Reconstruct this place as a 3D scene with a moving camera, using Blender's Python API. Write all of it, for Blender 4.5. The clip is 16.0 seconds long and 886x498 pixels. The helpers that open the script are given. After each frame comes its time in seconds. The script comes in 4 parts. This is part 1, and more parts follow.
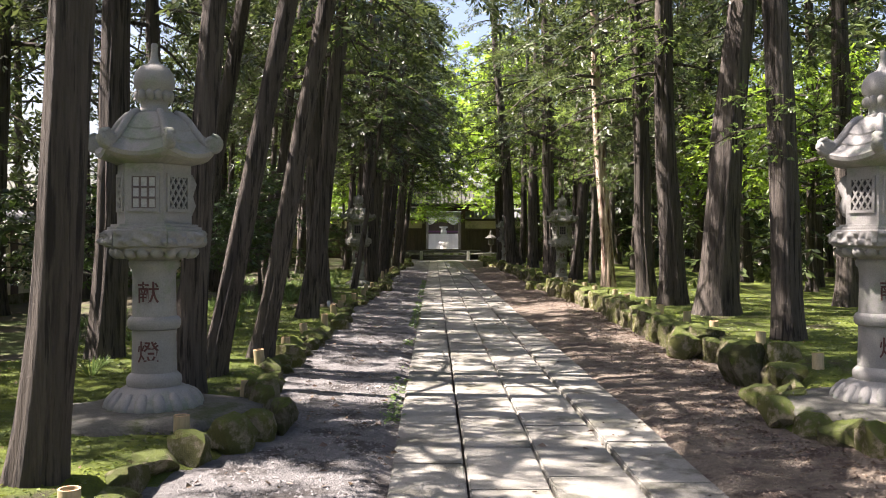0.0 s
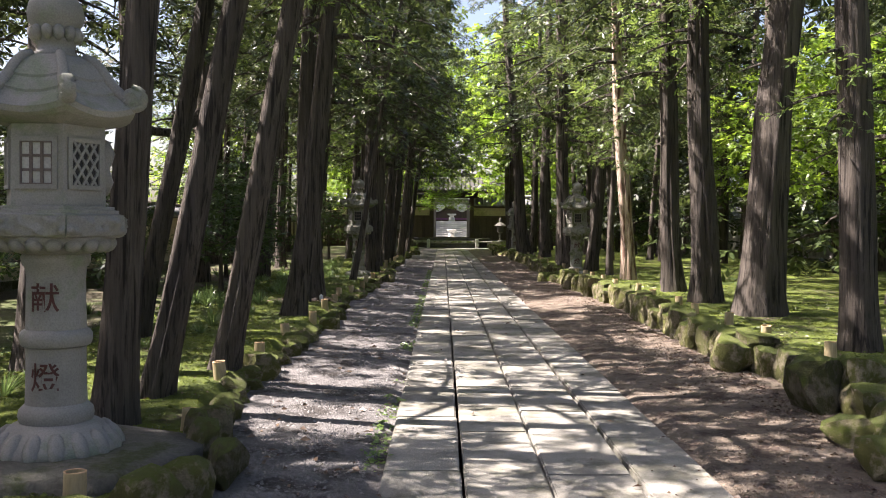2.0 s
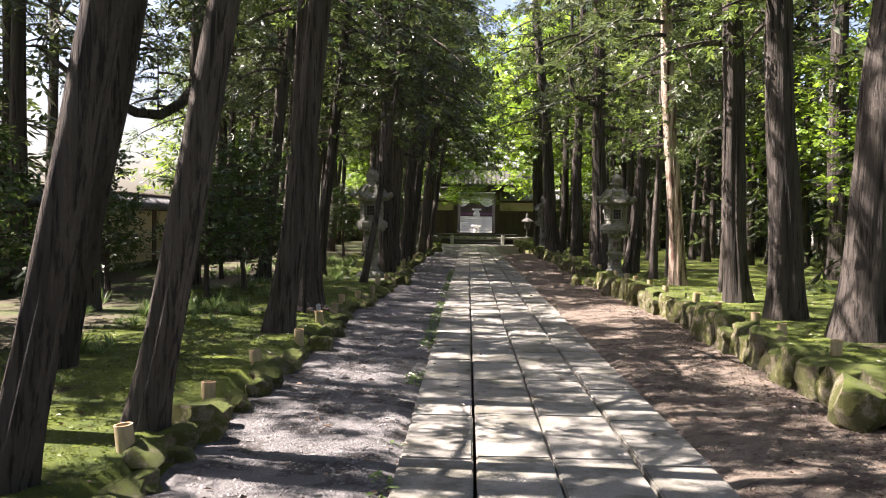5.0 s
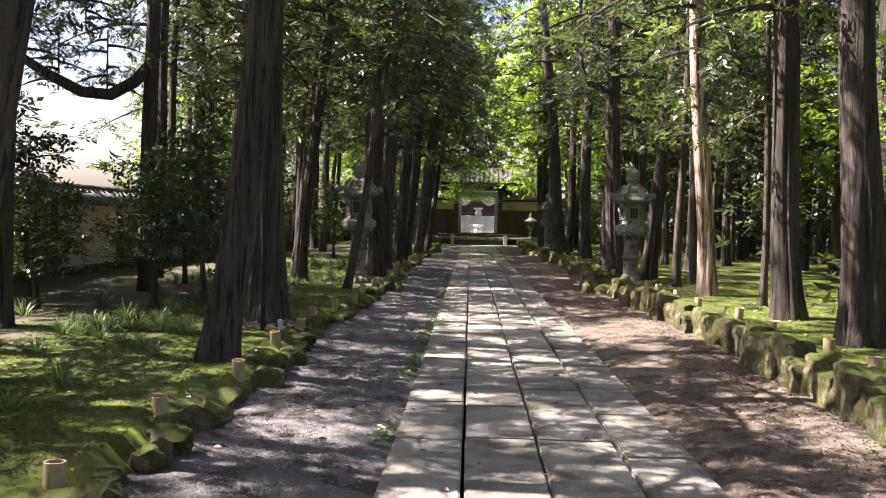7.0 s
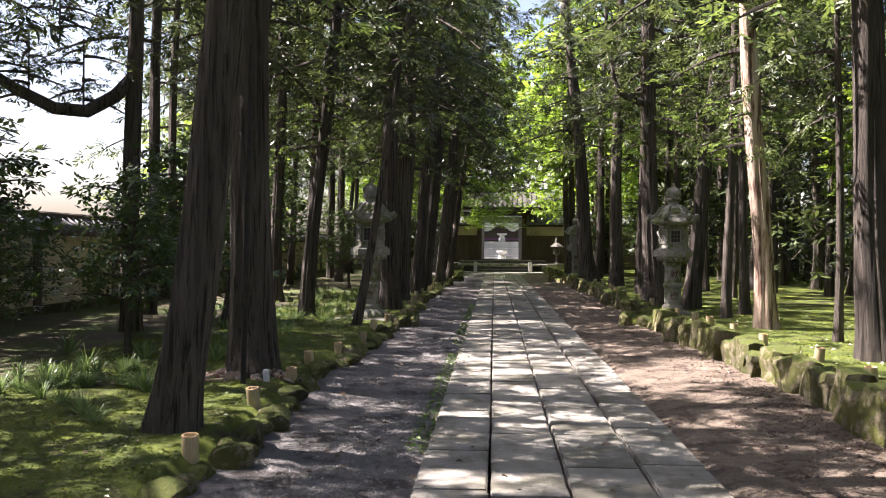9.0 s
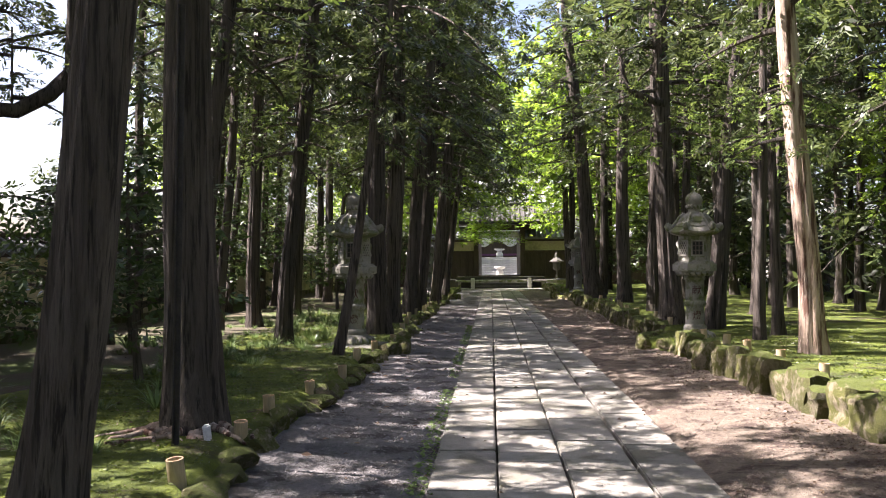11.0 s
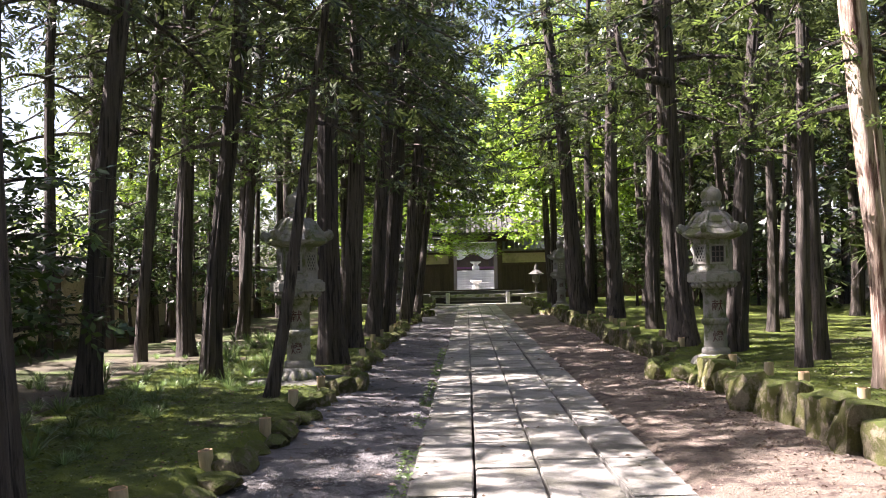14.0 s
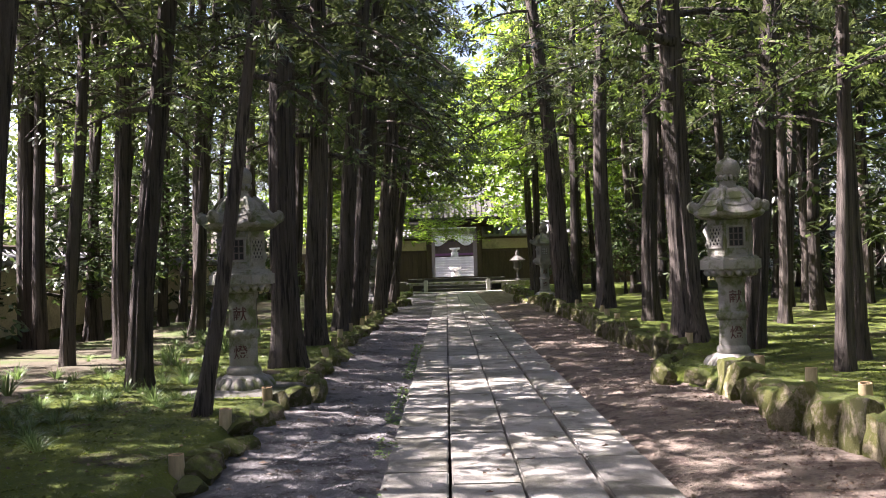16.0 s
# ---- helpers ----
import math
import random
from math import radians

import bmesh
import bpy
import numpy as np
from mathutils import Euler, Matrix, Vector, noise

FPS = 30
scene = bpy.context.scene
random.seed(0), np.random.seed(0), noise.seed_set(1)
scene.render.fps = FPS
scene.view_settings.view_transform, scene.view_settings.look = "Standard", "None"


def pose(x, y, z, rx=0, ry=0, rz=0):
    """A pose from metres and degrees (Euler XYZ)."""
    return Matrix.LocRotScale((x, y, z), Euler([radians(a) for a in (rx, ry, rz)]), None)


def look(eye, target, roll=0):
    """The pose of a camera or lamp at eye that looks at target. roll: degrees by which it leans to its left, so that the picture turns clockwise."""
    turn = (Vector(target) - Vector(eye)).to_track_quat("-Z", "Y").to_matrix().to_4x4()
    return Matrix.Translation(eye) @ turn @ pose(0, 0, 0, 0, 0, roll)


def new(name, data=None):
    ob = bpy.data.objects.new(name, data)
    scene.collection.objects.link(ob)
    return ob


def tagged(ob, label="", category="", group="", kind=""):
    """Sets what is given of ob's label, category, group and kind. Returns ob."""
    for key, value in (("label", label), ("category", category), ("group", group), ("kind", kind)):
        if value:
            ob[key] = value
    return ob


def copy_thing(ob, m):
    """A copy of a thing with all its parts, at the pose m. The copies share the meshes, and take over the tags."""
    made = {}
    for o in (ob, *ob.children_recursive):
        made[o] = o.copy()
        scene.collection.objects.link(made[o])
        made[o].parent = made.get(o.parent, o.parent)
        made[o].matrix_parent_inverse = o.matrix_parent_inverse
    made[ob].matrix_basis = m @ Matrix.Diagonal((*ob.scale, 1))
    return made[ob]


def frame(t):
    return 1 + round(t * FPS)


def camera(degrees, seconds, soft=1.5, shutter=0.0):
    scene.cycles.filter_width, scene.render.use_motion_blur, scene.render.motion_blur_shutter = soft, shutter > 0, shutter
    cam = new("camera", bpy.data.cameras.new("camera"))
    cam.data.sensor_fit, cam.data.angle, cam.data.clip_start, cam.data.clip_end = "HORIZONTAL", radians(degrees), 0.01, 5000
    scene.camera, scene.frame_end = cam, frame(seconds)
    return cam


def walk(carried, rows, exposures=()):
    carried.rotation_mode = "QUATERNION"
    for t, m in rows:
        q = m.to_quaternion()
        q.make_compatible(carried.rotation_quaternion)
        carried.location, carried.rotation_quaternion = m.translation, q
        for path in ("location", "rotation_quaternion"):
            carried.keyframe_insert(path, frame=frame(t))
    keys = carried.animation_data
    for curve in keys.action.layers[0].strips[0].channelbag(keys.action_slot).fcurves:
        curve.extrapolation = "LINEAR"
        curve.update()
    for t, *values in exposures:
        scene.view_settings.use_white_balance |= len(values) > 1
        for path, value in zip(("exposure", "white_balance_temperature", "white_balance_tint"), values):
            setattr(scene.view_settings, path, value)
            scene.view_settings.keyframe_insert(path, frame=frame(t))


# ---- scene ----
cam = camera(52.0, 16.0, soft=1.0)
PATH = [
    (0, (-0.006, 1.167, 1.409), (0.014, 3.167, 1.388), 0.2),
    (0.5, (0.014, 1.606, 1.411), (0.032, 3.606, 1.381), 0.3),
    (1, (0.037, 2.013, 1.419), (0.051, 4.012, 1.382), 0.4),
    (1.5, (0.056, 2.438, 1.42), (0.065, 4.438, 1.375), 0.4),
    (2, (0.068, 2.851, 1.419), (0.069, 4.85, 1.37), 0.5),
    (2.5, (0.094, 3.23, 1.43), (0.082, 5.229, 1.374), 0.5),
    (3, (0.1, 3.617, 1.425), (0.075, 5.616, 1.368), 0.5),
    (3.5, (0.1, 3.992, 1.429), (0.062, 5.99, 1.372), 0.6),
    (4, (0.11, 4.396, 1.437), (0.06, 6.395, 1.378), 0.7),
    (4.2, (0.113, 4.552, 1.43), (0.058, 6.55, 1.375), 0.7),
    (6.5, (0.187, 7.118, 1.498), (0.138, 9.116, 1.422), 1.1),
    (7, (0.206, 7.657, 1.437), (0.147, 9.655, 1.375), 1.2),
    (7.5, (0.215, 8.118, 1.478), (0.145, 10.116, 1.429), 1.4),
    (8, (0.209, 8.568, 1.471), (0.125, 10.566, 1.44), 1.1),
    (8.5, (0.203, 9.011, 1.447), (0.106, 11.008, 1.432), 0.8),
    (9, (0.21, 9.45, 1.441), (0.098, 11.446, 1.437), 0.4),
    (9.2, (0.203, 9.619, 1.426), (0.086, 11.616, 1.43), 0.5),
    (11.3, (0.159, 11.604, 1.445), (0.055, 13.601, 1.482), -0.5),
    (11.5, (0.188, 11.765, 1.444), (0.084, 13.762, 1.485), -0.4),
    (12, (0.185, 12.265, 1.445), (0.092, 14.263, 1.49), -0.7),
    (12.5, (0.199, 12.739, 1.468), (0.114, 14.737, 1.516), -1.1),
    (13, (0.176, 13.221, 1.452), (0.104, 15.219, 1.506), -1.2),
    (13.5, (0.18, 13.716, 1.45), (0.116, 15.714, 1.508), -1.3),
    (14, (0.169, 14.219, 1.432), (0.118, 16.217, 1.495), -1.3),
    (14.5, (0.203, 14.691, 1.441), (0.158, 16.689, 1.505), -1.4),
    (15, (0.178, 15.171, 1.424), (0.146, 17.17, 1.49), -1.4),
    (15.5, (0.206, 15.655, 1.423), (0.182, 17.654, 1.482), -1.7),
    (16, (0.208, 16.12, 1.456), (0.202, 18.12, 1.488), -1.7),
]
walk(cam, [(t, look(eye, target, roll)) for t, eye, target, roll in PATH], exposures=[(0.0, 2.38, 6600, 22), (6.0, 2.43, 6550, 24), (12.0, 2.65, 6380, 27), (16.0, 2.8, 6250, 30)])

# ---- light ----
SUN = Vector((-1.0, 0.12, 1.45)).normalized()
w = bpy.data.worlds.new("World")
scene.world = w
w.use_nodes = True
nt = w.node_tree
bg = nt.nodes["Background"]
sky = nt.nodes.new("ShaderNodeTexSky")
sky.sky_type = "NISHITA"
sky.sun_disc = False
sky.dust_density = 3.0
sky.ozone_density = 0.5
sky.sun_elevation = math.asin(SUN.z)
sky.sun_rotation = math.atan2(SUN.x, SUN.y)
nt.links.new(sky.outputs[0], bg.inputs[0])
bg.inputs[1].default_value = 0.055
sl = bpy.data.lights.new("sun", "SUN")
sl.energy, sl.angle, sl.color = 5.0, radians(0.53), (1.0, 0.95, 0.86)
so = new("sun", sl)
so.matrix_world = look(SUN * 60, (0, 0, 0))

# ---- materials ----


def mat(name, c1, c2, scale=4.0, fine=40.0, rough=0.85, bump=0.3, stretch=(1, 1, 1), c3=None, patch=1.2, amount=0.5, rnd=0.0, metal=0.0, dist=0.01):
    """Two-scale noise colour (c1 to c2), patches of c3, bump from the fine noise."""
    m = bpy.data.materials.new(name)
    m.use_nodes = True
    t = m.node_tree
    N, L = t.nodes, t.links
    b = N["Principled BSDF"]
    b.inputs["Roughness"].default_value = rough
    b.inputs["Metallic"].default_value = metal
    co = N.new("ShaderNodeTexCoord")
    mp = N.new("ShaderNodeMapping")
    mp.inputs["Scale"].default_value = stretch
    L.new(co.outputs["Object"], mp.inputs[0])
    if rnd:
        oi = N.new("ShaderNodeObjectInfo")
        ml = N.new("ShaderNodeMath")
        ml.operation = "MULTIPLY"
        ml.inputs[1].default_value = 37.0
        L.new(oi.outputs["Random"], ml.inputs[0])
        L.new(ml.outputs[0], mp.inputs["Location"])

    def nz(s, d, r=0.6):
        n = N.new("ShaderNodeTexNoise")
        n.inputs["Scale"].default_value, n.inputs["Detail"].default_value, n.inputs["Roughness"].default_value = s, d, r
        L.new(mp.outputs[0], n.inputs["Vector"])
        return n

    def mix(f, a, c):
        x = N.new("ShaderNodeMix")
        x.data_type = "RGBA"
        for sock, v in ((x.inputs["Factor"], f), (x.inputs["A"], a), (x.inputs["B"], c)):
            if isinstance(v, (tuple, list)):
                sock.default_value = (*v, 1)
            elif isinstance(v, (int, float)):
                sock.default_value = v
            else:
                L.new(v, sock)
        return x.outputs["Result"]

    def ramp(sock, a, c):
        r = N.new("ShaderNodeMapRange")
        r.inputs["From Min"].default_value, r.inputs["From Max"].default_value = a, c
        L.new(sock, r.inputs["Value"])
        return r.outputs[0]

    big, small = nz(scale, 4), nz(fine, 5, 0.7)
    col = mix(ramp(big.outputs["Fac"], 0.3, 0.7), c1, c2)
    dark = tuple(v * 0.45 for v in c1)
    col = mix(ramp(small.outputs["Fac"], 0.6, 0.3), col, mix(0.5, col, dark))
    if c3:
        pn = nz(patch, 5, 0.65)
        col = mix(ramp(pn.outputs["Fac"], 0.62 - amount * 0.25, 0.72 - amount * 0.25), col, mix(ramp(small.outputs["Fac"], 0.3, 0.7), tuple(v * 0.6 for v in c3), c3))
    if rnd:
        hs = N.new("ShaderNodeHueSaturation")
        L.new(col, hs.inputs["Color"])
        L.new(ramp(oi.outputs["Random"], 0, 1), hs.inputs["Value"])
        hs_r = hs.inputs["Value"].links[0].from_node
        hs_r.inputs["To Min"].default_value, hs_r.inputs["To Max"].default_value = 1 - rnd, 1 + rnd
        col = hs.outputs[0]
    L.new(col, b.inputs["Base Color"])
    if bump:
        bp = N.new("ShaderNodeBump")
        bp.inputs["Strength"].default_value, bp.inputs["Distance"].default_value = bump, dist
        L.new(small.outputs["Fac"], bp.inputs["Height"])
        L.new(bp.outputs[0], b.inputs["Normal"])
    return m


def moss_over(m, low, high, c1, c2):
    """Moss on the faces of a stone that look up, with a ragged edge."""
    t = m.node_tree
    N, L = t.nodes, t.links
    b = N["Principled BSDF"]
    base = b.inputs["Base Color"].links[0].from_socket
    geo, sep = N.new("ShaderNodeNewGeometry"), N.new("ShaderNodeSeparateXYZ")
    co, nz = N.new("ShaderNodeTexCoord"), N.new("ShaderNodeTexNoise")
    nz.inputs["Scale"].default_value, nz.inputs["Detail"].default_value = 5.0, 6.0
    L.new(co.outputs["Object"], nz.inputs["Vector"])
    L.new(geo.outputs["Normal"], sep.inputs[0])
    ad = N.new("ShaderNodeMath")
    ad.operation = "MULTIPLY_ADD"
    ad.inputs[1].default_value, ad.inputs[2].default_value = 1.6, -0.8
    L.new(nz.outputs["Fac"], ad.inputs[0])
    sm = N.new("ShaderNodeMath")
    L.new(ad.outputs[0], sm.inputs[0])
    L.new(sep.outputs["Z"], sm.inputs[1])
    r = N.new("ShaderNodeMapRange")
    r.inputs["From Min"].default_value, r.inputs["From Max"].default_value = low, high
    L.new(sm.outputs[0], r.inputs["Value"])
    g, x = N.new("ShaderNodeMix"), N.new("ShaderNodeMix")
    g.data_type = x.data_type = "RGBA"
    g.inputs["A"].default_value, g.inputs["B"].default_value = (*c1, 1), (*c2, 1)
    L.new(nz.outputs["Fac"], g.inputs["Factor"])
    L.new(r.outputs[0], x.inputs["Factor"])
    L.new(base, x.inputs["A"])
    L.new(g.outputs["Result"], x.inputs["B"])
    L.new(x.outputs["Result"], b.inputs["Base Color"])


def leaf_mat(name, c1, c2, trans=0.4):
    m = bpy.data.materials.new(name)
    m.use_nodes = True
    t = m.node_tree
    N, L = t.nodes, t.links
    b = N["Principled BSDF"]
    out = N["Material Output"]
    geo = N.new("ShaderNodeNewGeometry")
    oi = N.new("ShaderNodeObjectInfo")
    x = N.new("ShaderNodeMix")
    x.data_type = "RGBA"
    x.inputs["A"].default_value, x.inputs["B"].default_value = (*c1, 1), (*c2, 1)
    L.new(geo.outputs["Random Per Island"], x.inputs["Factor"])
    hs = N.new("ShaderNodeHueSaturation")
    L.new(x.outputs["Result"], hs.inputs["Color"])
    r = N.new("ShaderNodeMapRange")
    r.inputs["To Min"].default_value, r.inputs["To Max"].default_value = 0.75, 1.25
    L.new(oi.outputs["Random"], r.inputs["Value"])
    L.new(r.outputs[0], hs.inputs["Value"])
    L.new(hs.outputs[0], b.inputs["Base Color"])
    b.inputs["Roughness"].default_value = 0.38
    tr = N.new("ShaderNodeBsdfTranslucent")
    g = N.new("ShaderNodeHueSaturation")
    g.inputs["Value"].default_value, g.inputs["Hue"].default_value = 1.6, 0.485
    L.new(hs.outputs[0], g.inputs["Color"])
    L.new(g.outputs[0], tr.inputs[0])
    mx = N.new("ShaderNodeMixShader")
    mx.inputs[0].default_value = trans
    L.new(b.outputs[0], mx.inputs[1])
    L.new(tr.outputs[0], mx.inputs[2])
    L.new(mx.outputs[0], out.inputs["Surface"])
    return m


M_SLAB = mat("granite slab", (0.205, 0.198, 0.168), (0.355, 0.34, 0.295), 3.5, 80, 0.85, 1.0, c3=(0.17, 0.165, 0.125), patch=2.2, amount=0.45, rnd=0.15, dist=0.012)
M_GRAVEL = mat("grey gravel", (0.13, 0.125, 0.12), (0.22, 0.21, 0.20), 3, 30, 0.9, 1.0, dist=0.05, c3=(0.07, 0.062, 0.055), patch=2.5)
M_EARTH = mat("brown earth and leaf litter", (0.125, 0.098, 0.070), (0.25, 0.205, 0.158), 2.5, 28, 0.95, 1.0, dist=0.05, c3=(0.09, 0.062, 0.046), patch=3.0)
M_MOSS = mat("moss", (0.055, 0.088, 0.007), (0.185, 0.235, 0.016), 2.6, 60, 1.0, 1.0, dist=0.06, c3=(0.07, 0.055, 0.028), patch=1.1, amount=0.2)
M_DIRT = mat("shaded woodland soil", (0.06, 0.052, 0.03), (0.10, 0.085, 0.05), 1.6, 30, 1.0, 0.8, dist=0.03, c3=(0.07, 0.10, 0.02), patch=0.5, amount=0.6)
M_STONE = mat("mossy edging stone", (0.17, 0.145, 0.085), (0.37, 0.325, 0.205), 6, 38, 0.9, 1.0, dist=0.05, c3=(0.12, 0.125, 0.022), patch=3.2, amount=0.8, rnd=0.35)
moss_over(M_STONE, 0.45, 0.85, (0.045, 0.068, 0.007), (0.15, 0.185, 0.02))
M_BARK = mat("cypress bark", (0.062, 0.05, 0.04), (0.155, 0.13, 0.105), 9, 60, 0.95, 1.0, stretch=(1, 1, 0.05), dist=0.06, c3=(0.03, 0.023, 0.018), patch=26.0, amount=0.45, rnd=0.25)
# Peeling reddish bark; sunlight on the trunk is partly put into this pale colour.
M_PALE = mat("peeling bark lightened as sunlit", (0.34, 0.235, 0.165), (0.58, 0.485, 0.40), 7, 26, 0.95, 1.0, stretch=(1, 1, 0.12), dist=0.04, c3=(0.12, 0.06, 0.04), patch=10.0, amount=0.5)
M_GRANITE = mat("lantern granite", (0.235, 0.228, 0.212), (0.32, 0.31, 0.288), 3, 110, 0.8, 0.3, c3=(0.24, 0.27, 0.20), patch=2.5, amount=0.35, dist=0.006)
M_MOSSGR = mat("weathered lantern granite", (0.22, 0.21, 0.18), (0.34, 0.33, 0.29), 4, 80, 0.9, 0.6, c3=(0.13, 0.15, 0.06), patch=3.0, amount=0.55, dist=0.01)
M_BASE = mat("damp mossy base stone", (0.085, 0.085, 0.07), (0.15, 0.145, 0.12), 5, 40, 0.9, 0.8, c3=(0.07, 0.085, 0.03), patch=3.0, amount=0.3, dist=0.03)
# Near-black plate colour standing in for the shade inside the fire box.
M_HOLESHADE = mat("shade of a hollow", (0.02, 0.02, 0.02), (0.03, 0.03, 0.03), bump=0)
M_PANE = mat("grey inner pane", (0.42, 0.42, 0.41), (0.5, 0.5, 0.49), 6, 60, 0.7, 0.1)
M_INK = mat("dark red-black paint", (0.06, 0.018, 0.015), (0.10, 0.03, 0.025), 20, 80, 0.6, 0.0)
M_BAMBOO = mat("cut bamboo", (0.38, 0.30, 0.17), (0.50, 0.41, 0.25), 8, 60, 0.5, 0.15, stretch=(1, 1, 0.15), rnd=0.2)
M_BAMBOO_IN = mat("bamboo end grain", (0.55, 0.33, 0.18), (0.62, 0.42, 0.26), 20, 90, 0.8, 0.1)
M_PLASTER = mat("cream plaster", (0.50, 0.43, 0.28), (0.60, 0.53, 0.37), 1.2, 25, 0.9, 0.2, c3=(0.36, 0.32, 0.22), patch=0.8, amount=0.4)
M_GREYWALL = mat("weathered grey plaster", (0.44, 0.42, 0.37), (0.60, 0.57, 0.50), 1.5, 25, 0.9, 0.2, c3=(0.25, 0.24, 0.20), patch=1.2, amount=0.5)
M_TILE = mat("grey roof tile", (0.12, 0.125, 0.13), (0.24, 0.24, 0.245), 6, 40, 0.55, 0.2, rnd=0.15)
# Gate roof tile, with the tree shade put into a darker colour.
M_SHADETILE = mat("roof tile darkened as shaded", (0.035, 0.034, 0.03), (0.07, 0.066, 0.058), 6, 40, 0.8, 0.3)
M_WOOD = mat("dark weathered timber", (0.045, 0.03, 0.022), (0.09, 0.06, 0.045), 4, 30, 0.75, 0.4, stretch=(1, 1, 0.15), rnd=0.15)
M_WHITE = mat("white cloth", (0.74, 0.73, 0.72), (0.82, 0.81, 0.80), 3, 40, 0.9, 0.1)
M_PURPLE = mat("purple cloth", (0.14, 0.05, 0.12), (0.2, 0.08, 0.17), 3, 40, 0.9, 0.1)
M_COURT = mat("pale courtyard stone", (0.42, 0.41, 0.39), (0.55, 0.54, 0.51), 2, 30, 0.9, 0.3)
M_LEAF = leaf_mat("cypress foliage", (0.018, 0.032, 0.010), (0.085, 0.118, 0.034), 0.30)
M_LIGHTLEAF = leaf_mat("fresh maple foliage", (0.11, 0.20, 0.018), (0.19, 0.30, 0.035), 0.5)
M_BROAD = leaf_mat("glossy evergreen leaf", (0.025, 0.05, 0.012), (0.06, 0.10, 0.022), 0.28)
M_GRASS = leaf_mat("strap leaf", (0.07, 0.13, 0.03), (0.16, 0.24, 0.08), 0.35)
M_LITTER = leaf_mat("fallen leaf", (0.07, 0.042, 0.026), (0.17, 0.12, 0.075), 0.1)
# Darkened stone: shade below the barrier beam is put into the steps' colour.
M_DARKSTONE = mat("shade-darkened stone", (0.06, 0.056, 0.05), (0.11, 0.10, 0.09), 4, 40, 0.8, 0.4)
M_STAKE = mat("dark steel stake", (0.05, 0.045, 0.045), (0.09, 0.08, 0.07), 8, 60, 0.6, 0.2, metal=0.6)

# ---- mesh helpers ----


def mesh(name, verts, faces, material, smooth=False):
    me = bpy.data.meshes.new(name)
    me.from_pydata([tuple(v) for v in verts], [], faces)
    for m in (material if isinstance(material, (list, tuple)) else [material]):
        me.materials.append(m)
    if smooth:
        me.shade_smooth()
    me.update()
    return me


def part(name, data, parent, label="", m=None):
    ob = new(name, data)
    ob.parent = parent
    if m is not None:
        ob.matrix_basis = m
    if label:
        ob["label"] = label
    return ob


def thing(name, m, label, category, group="", kind=""):
    ob = new(name)
    ob.empty_display_size = 0.2
    ob.matrix_basis = m
    return tagged(ob, label, category, group, kind)


def lathe(prof, n=24, phase=0.0, wob=0.0, cap=True):
    V, F = [], []
    for i, (r, z) in enumerate(prof):
        for k in range(n):
            a = phase + 2 * math.pi * k / n
            q = r * (1 + wob * noise.noise(Vector((math.cos(a) * 2, math.sin(a) * 2, z * 4))))
            V.append((q * math.cos(a), q * math.sin(a), z))
    for i in range(len(prof) - 1):
        for k in range(n):
            j = (k + 1) % n
            F.append((i * n + k, i * n + j, (i + 1) * n + j, (i + 1) * n + k))
    if cap:
        F.append(tuple(range(n))[::-1])
        F.append(tuple((len(prof) - 1) * n + k for k in range(n)))
    return V, F


def boxes(specs):
    """Bevel-free boxes joined: (cx, cy, cz, sx, sy, sz)."""
    V, F = [], []
    for cx, cy, cz, sx, sy, sz in specs:
        o = len(V)
        for dz in (-1, 1):
            for dx, dy in ((-1, -1), (1, -1), (1, 1), (-1, 1)):
                V.append((cx + dx * sx / 2, cy + dy * sy / 2, cz + dz * sz / 2))
        F += [tuple(o + i for i in f) for f in ((3, 2, 1, 0), (4, 5, 6, 7), (0, 1, 5, 4), (1, 2, 6, 5), (2, 3, 7, 6), (3, 0, 4, 7))]
    return V, F


def bevelled(name, size, material, bev=0.012, seg=2, jag=0.0, seed=0):
    bm = bmesh.new()
    bmesh.ops.create_cube(bm, size=1.0)
    bmesh.ops.scale(bm, vec=size, verts=bm.verts)
    bmesh.ops.bevel(bm, geom=bm.edges[:], offset=bev, segments=seg, affect="EDGES")
    if jag:
        for v in bm.verts:
            v.co += noise.noise_vector(v.co * 6 + Vector((seed, 0, 0))) * jag
    me = bpy.data.meshes.new(name)
    bm.to_mesh(me)
    bm.free()
    me.materials.append(material)
    return me


def rock_mesh(name, seed, material, sx=1.0, sy=1.0, sz=1.0, flat=0.3):
    bm = bmesh.new()
    bmesh.ops.create_icosphere(bm, subdivisions=2, radius=0.55)
    rg = random.Random(seed)
    cuts = []
    for i in range(11):
        d = Vector((rg.gauss(0, 1), rg.gauss(0, 1), rg.gauss(0, 1))).normalized()
        cuts.append((d, rg.uniform(0.28, 0.46)))
    for v in bm.verts:
        c = v.co.copy() / 0.55
        c = Vector([math.copysign(abs(q) ** 0.72, q) for q in c]) * 0.5
        for d, lim in cuts:
            e = c.dot(d)
            if e > lim:
                c -= d * (e - lim) * 0.92
        c += noise.noise_vector(c * 3 + Vector((seed * 7.3, 0, 0))) * 0.09 + noise.noise_vector(c * 9 + Vector((0, seed * 3.1, 0))) * 0.022
        v.co = Vector((c.x * sx, c.y * sy, c.z * sz))
    me = bpy.data.meshes.new(name)
    bm.to_mesh(me)
    bm.free()
    me.materials.append(material)
    me.shade_smooth()
    me.set_sharp_from_angle(angle=radians(20))
    return me


